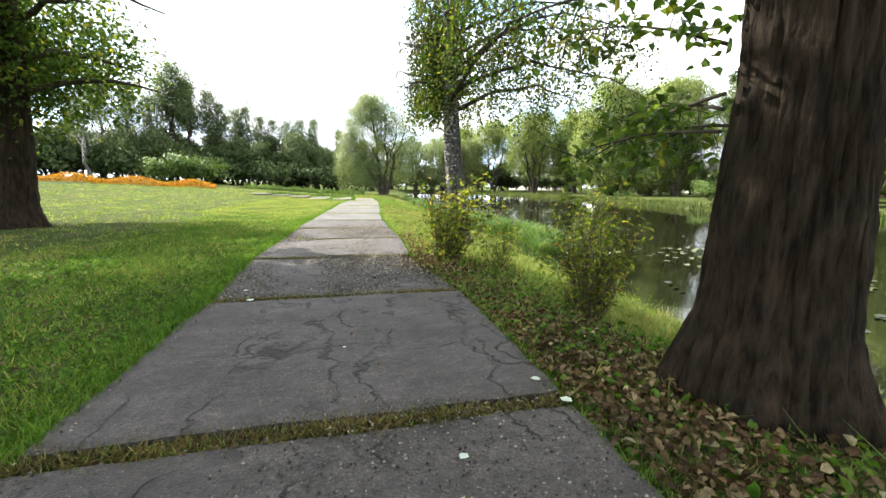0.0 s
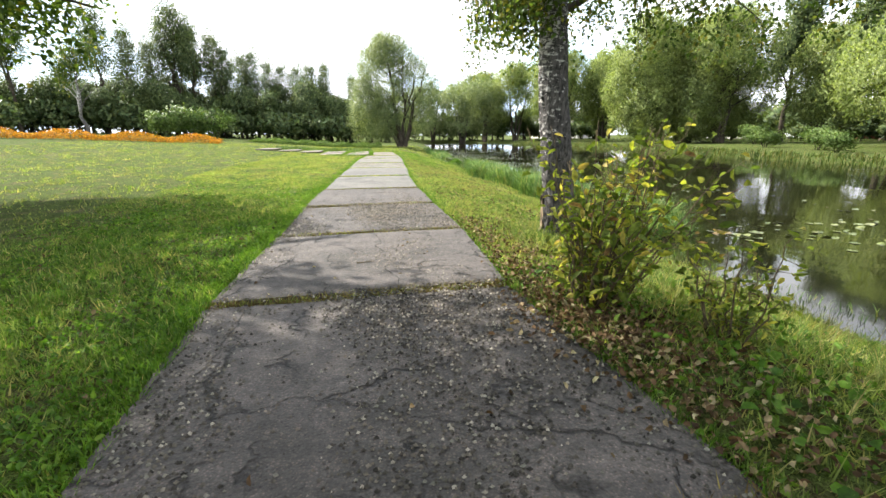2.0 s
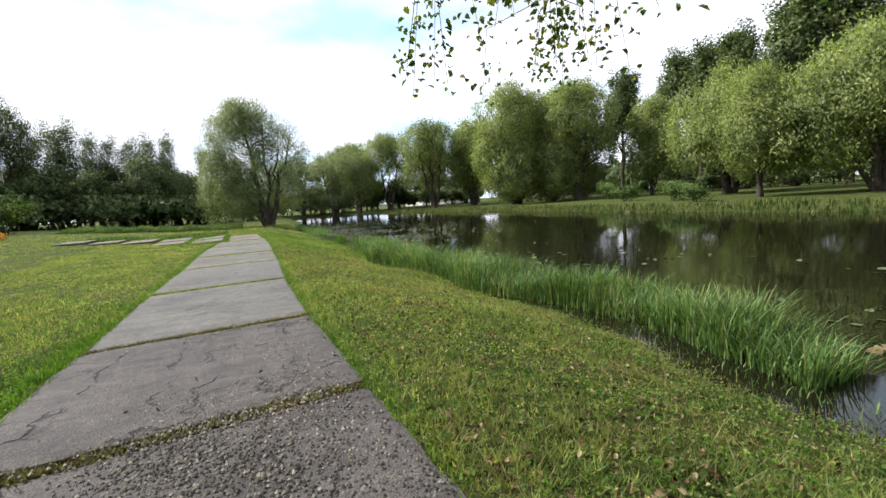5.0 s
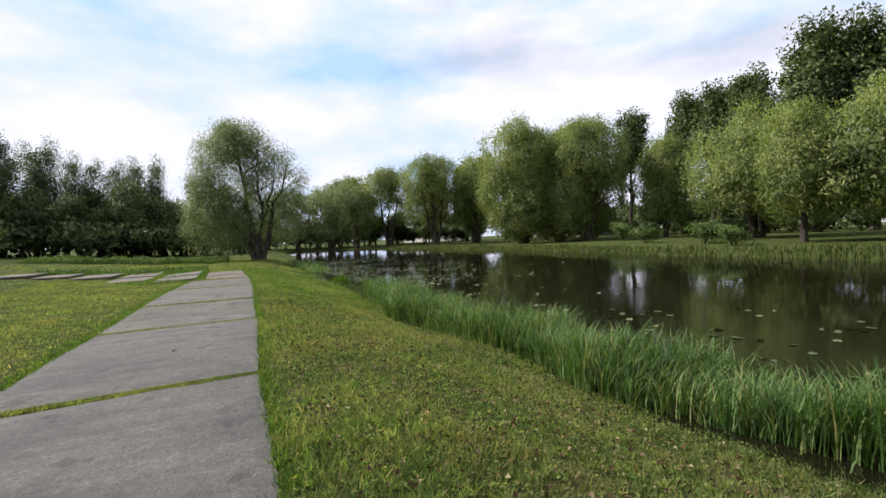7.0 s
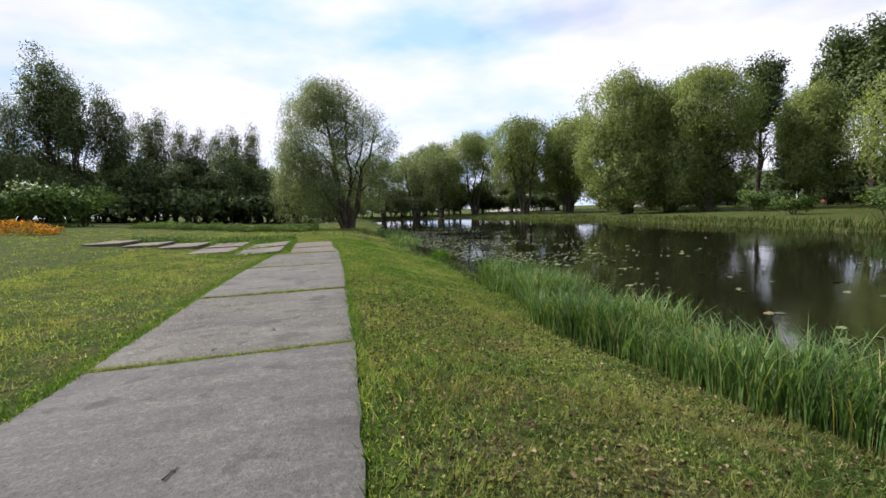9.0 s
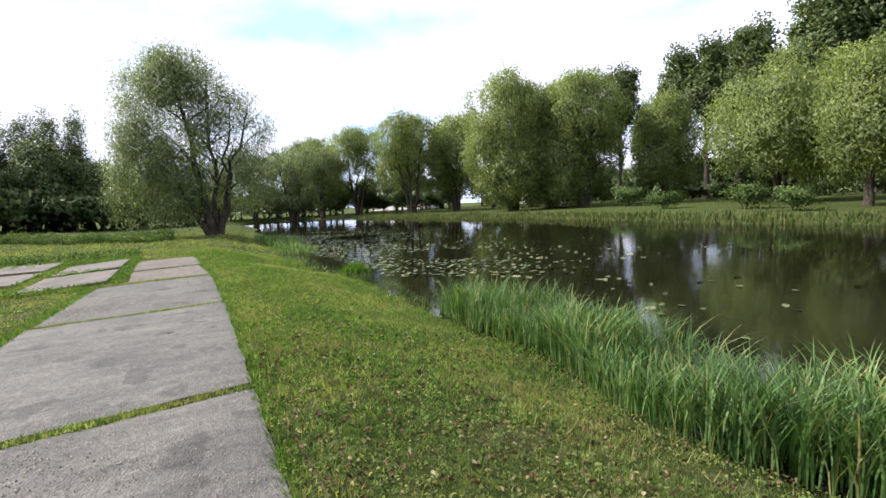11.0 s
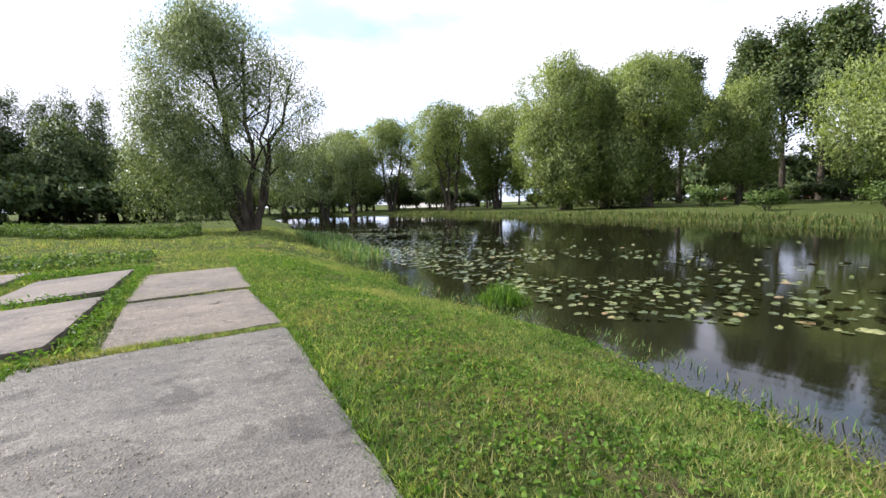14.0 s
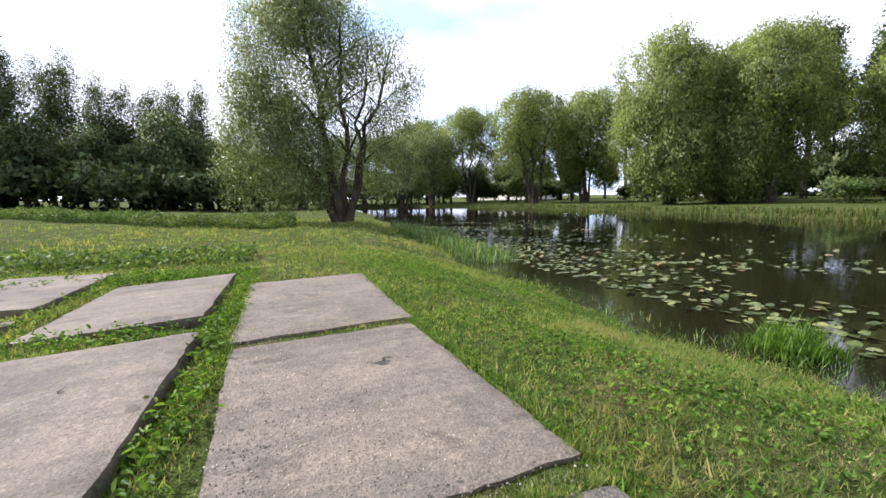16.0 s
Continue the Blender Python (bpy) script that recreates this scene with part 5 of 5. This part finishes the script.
GRAVEL = leaf_material("gravel", [(0.0, (0.035, 0.031, 0.03)), (0.7, (0.13, 0.115, 0.107)), (1.0, (0.3, 0.28, 0.26))], 0.0, 0.8, 1.0)
PALE_GRAVEL = leaf_material("pale gravel", [(0.0, (0.15, 0.132, 0.108)), (0.6, (0.25, 0.225, 0.19)), (1.0, (0.42, 0.39, 0.34))], 0.0, 0.8, 1.0)
gravel(26000, -1.45, 1.65, 0.0, 5.6, (0.003, 0.009), GRAVEL, "fine gravel showing in the dark worn concrete", lambda x, y: np.clip(1.1 * patchy(x * 1.9 + 4, y * 1.2) - 0.2, 0.05, 1))
gravel(62000, -1.45, 1.65, 5.6, 16.6, (0.0035, 0.0135), GRAVEL, "coarse gravel showing in the worn concrete", lambda x, y: np.clip(1.3 * patchy(x * 1.9 + 4, y * 1.2) - 0.1, 0.08, 1))
gravel(30000, -1.4, 1.7, 24.7, 37.0, (0.0025, 0.007), PALE_GRAVEL, "small pale stones in the weathered concrete", lambda x, y: np.clip(1.3 * patchy(x * 1.3 + 2, y * 1.7) - 0.2, 0.06, 1))
gravel(9000, -0.2, 1.6, 37.0, 42.6, (0.0025, 0.0065), PALE_GRAVEL, "small pale stones in the last slabs", lambda x, y: np.clip(1.2 * patchy(x * 1.6 + 1, y * 1.4) - 0.2, 0.08, 1))


# ---- behind the far trees: houses and parked cars ----
WALL = plain("pale render", (0.62, 0.58, 0.52))
BRICKRED = plain("red painted wall", (0.42, 0.13, 0.08))
ROOF = plain("grey roof sheet", (0.16, 0.15, 0.15), 0.5)
PANE = plain("dark window glass", (0.03, 0.035, 0.04), 0.1)
FRAME = plain("white frames", (0.75, 0.75, 0.73))
PAINT = plain("white car paint", (0.7, 0.71, 0.72), 0.3)
RUBBER = plain("tyre rubber", (0.02, 0.02, 0.02), 0.9)


def box(bm, x0, x1, y0, y1, z0, z1):
    v = [bm.verts.new(p) for p in ((x0, y0, z0), (x1, y0, z0), (x1, y1, z0), (x0, y1, z0), (x0, y0, z1), (x1, y0, z1), (x1, y1, z1), (x0, y1, z1))]
    for f in ((3, 2, 1, 0), (4, 5, 6, 7), (0, 1, 5, 4), (1, 2, 6, 5), (2, 3, 7, 6), (3, 0, 4, 7)):
        bm.faces.new([v[i] for i in f])


def house(x, y, w, d, h, wall, turn, label):
    top = tagged(new("house"), label, "house")
    top.matrix_basis = pose(x, y, float(height(x, y)) - 0.3, 0, 0, turn)
    bm = bmesh.new()
    box(bm, -d / 2, d / 2, -w / 2, w / 2, 0, h)
    part("wall", bm, wall, top)
    bm = bmesh.new()
    e = 0.4
    v = [bm.verts.new(p) for p in ((-d / 2 - e, -w / 2 - e, h), (d / 2 + e, -w / 2 - e, h), (d / 2 + e, w / 2 + e, h), (-d / 2 - e, w / 2 + e, h), (0, -w / 2 - e, h + d * 0.28), (0, w / 2 + e, h + d * 0.28))]
    for f in ((0, 1, 4), (2, 3, 5), (0, 4, 5, 3), (1, 2, 5, 4), (3, 2, 1, 0)):
        bm.faces.new([v[i] for i in f])
    part("roof", bm, ROOF, top)
    for z in np.arange(1.2, h - 1.2, 2.8):
        for k in range(int(w / 3)):
            yy = -w / 2 + 1.5 + 3 * k
            bm = bmesh.new()
            box(bm, -d / 2 - 0.05, -d / 2 + 0.02, yy - 0.7, yy + 0.7, z - 0.08, z + 1.5)
            win = part("window", bm, FRAME, top)
            bm = bmesh.new()
            box(bm, -d / 2 - 0.06, -d / 2 + 0.01, yy - 0.6, yy + 0.6, z, z + 1.4)
            part("pane", bm, PANE, win)
    return top


house(92, 118, 24, 10, 6.2, WALL, 8, "long pale rendered house beyond the trees")
house(108, 84, 16, 8, 3.2, BRICKRED, -6, "low red-walled house beyond the trees")
house(106, 40, 18, 9, 5.8, WALL, 0, "pale rendered house beyond the trees")
house(62, 150, 22, 10, 6.2, WALL, 20, "pale house beyond the end of the pond")


def car(x, y, turn, label):
    top = tagged(new("car"), label, "car")
    top.matrix_basis = pose(x, y, float(height(x, y)), 0, 0, turn)
    bm = bmesh.new()
    prof = [(-2.1, 0.35), (-2.1, 0.8), (-1.2, 0.95), (-0.6, 1.42), (0.9, 1.45), (1.6, 0.98), (2.1, 0.9), (2.1, 0.35)]
    sides = [[bm.verts.new((s * (0.85 if z < 1.1 else 0.68), yy, z)) for yy, z in prof] for s in (-1, 1)]
    bm.faces.new(sides[0])
    bm.faces.new(sides[1][::-1])
    for i in range(len(prof)):
        q = (i + 1) % len(prof)
        bm.faces.new((sides[0][i], sides[1][i], sides[1][q], sides[0][q]))
    bmesh.ops.recalc_face_normals(bm, faces=bm.faces)
    part("body", bm, PAINT, top)
    for s in (-1, 1):
        bm = bmesh.new()
        box(bm, s * 0.79 - 0.02, s * 0.79 + 0.02, -0.75, 1.1, 1.0, 1.34)
        part("side_window", bm, PANE, top)
        for yy in (-1.35, 1.35):
            bm = bmesh.new()
            bmesh.ops.create_cone(bm, cap_ends=True, segments=18, radius1=0.32, radius2=0.32, depth=0.2, matrix=pose(s * 0.8, yy, 0.32, 0, 90, 0))
            part("wheel", bm, RUBBER, top)
    return top


car(92, 93, 10, "white car parked beyond the trees")
car(96, 74, -8, "pale car parked beyond the trees")


# ---- small things on the path ----
PALE_LEAF = plain("pale leaf", (0.5, 0.56, 0.42), 0.6)


def lone_leaf(x, y, size, turn):
    bm = bmesh.new()
    out = [(0, 0), (0.28, 0.36), (0.62, 0.42), (1.0, 0), (0.62, -0.42), (0.28, -0.36)]
    rim = [bm.verts.new(((u - 0.5) * size, v * size, 0.004 + 0.12 * abs(v) * size)) for u, v in out]
    bm.faces.new((rim[0], rim[1], rim[2], rim[3]))
    bm.faces.new((rim[0], rim[3], rim[4], rim[5]))
    ob = part("fallen_leaf", bm, PALE_LEAF)
    ob.matrix_basis = pose(x, y, 0.016, 0, 0, turn)
    return tagged(ob, "pale green fallen leaf lying on the concrete", "leaf", "leaves on the slabs")


for x, y, size, turn in ((0.9, 2.4, 0.055, 40), (-0.75, 5.45, 0.09, 100), (-0.9, 5.9, 0.06, 20), (0.3, 3.9, 0.03, 70), (1.55, 3.15, 0.07, 150), (1.62, 2.85, 0.08, 130)):
    lone_leaf(x, y, size, turn)


def fallen_twig(x, y, length, turn):
    bm = bmesh.new()
    tube(bm, bent((-length / 2, 0, 0.012), (length / 2, 0.02, 0.012), 0.0, 6, 0.06), [0.006 * (1 - 0.1 * j) for j in range(7)], 6)
    tube(bm, bent((0.02, 0, 0.012), (length * 0.2, 0.06, 0.014), 0.0, 3, 0.05), [0.004, 0.003, 0.002, 0.001], 5)
    ob = part("twig", bm, TWIG, smooth_faces=True)
    ob.matrix_basis = pose(x, y, 0.006, 0, 0, turn)
    return tagged(ob, "short dry fallen twig lying on the concrete", "twig", "twigs on the slabs")


for x, y, length, turn in ((1.35, 4.75, 0.26, 130), (-0.1, 9.4, 0.2, 10), (1.7, 3.4, 0.22, 5), (0.2, 22.4, 0.12, 60), (0.8, 30.9, 0.1, 20)):
    fallen_twig(x, y, length, turn)
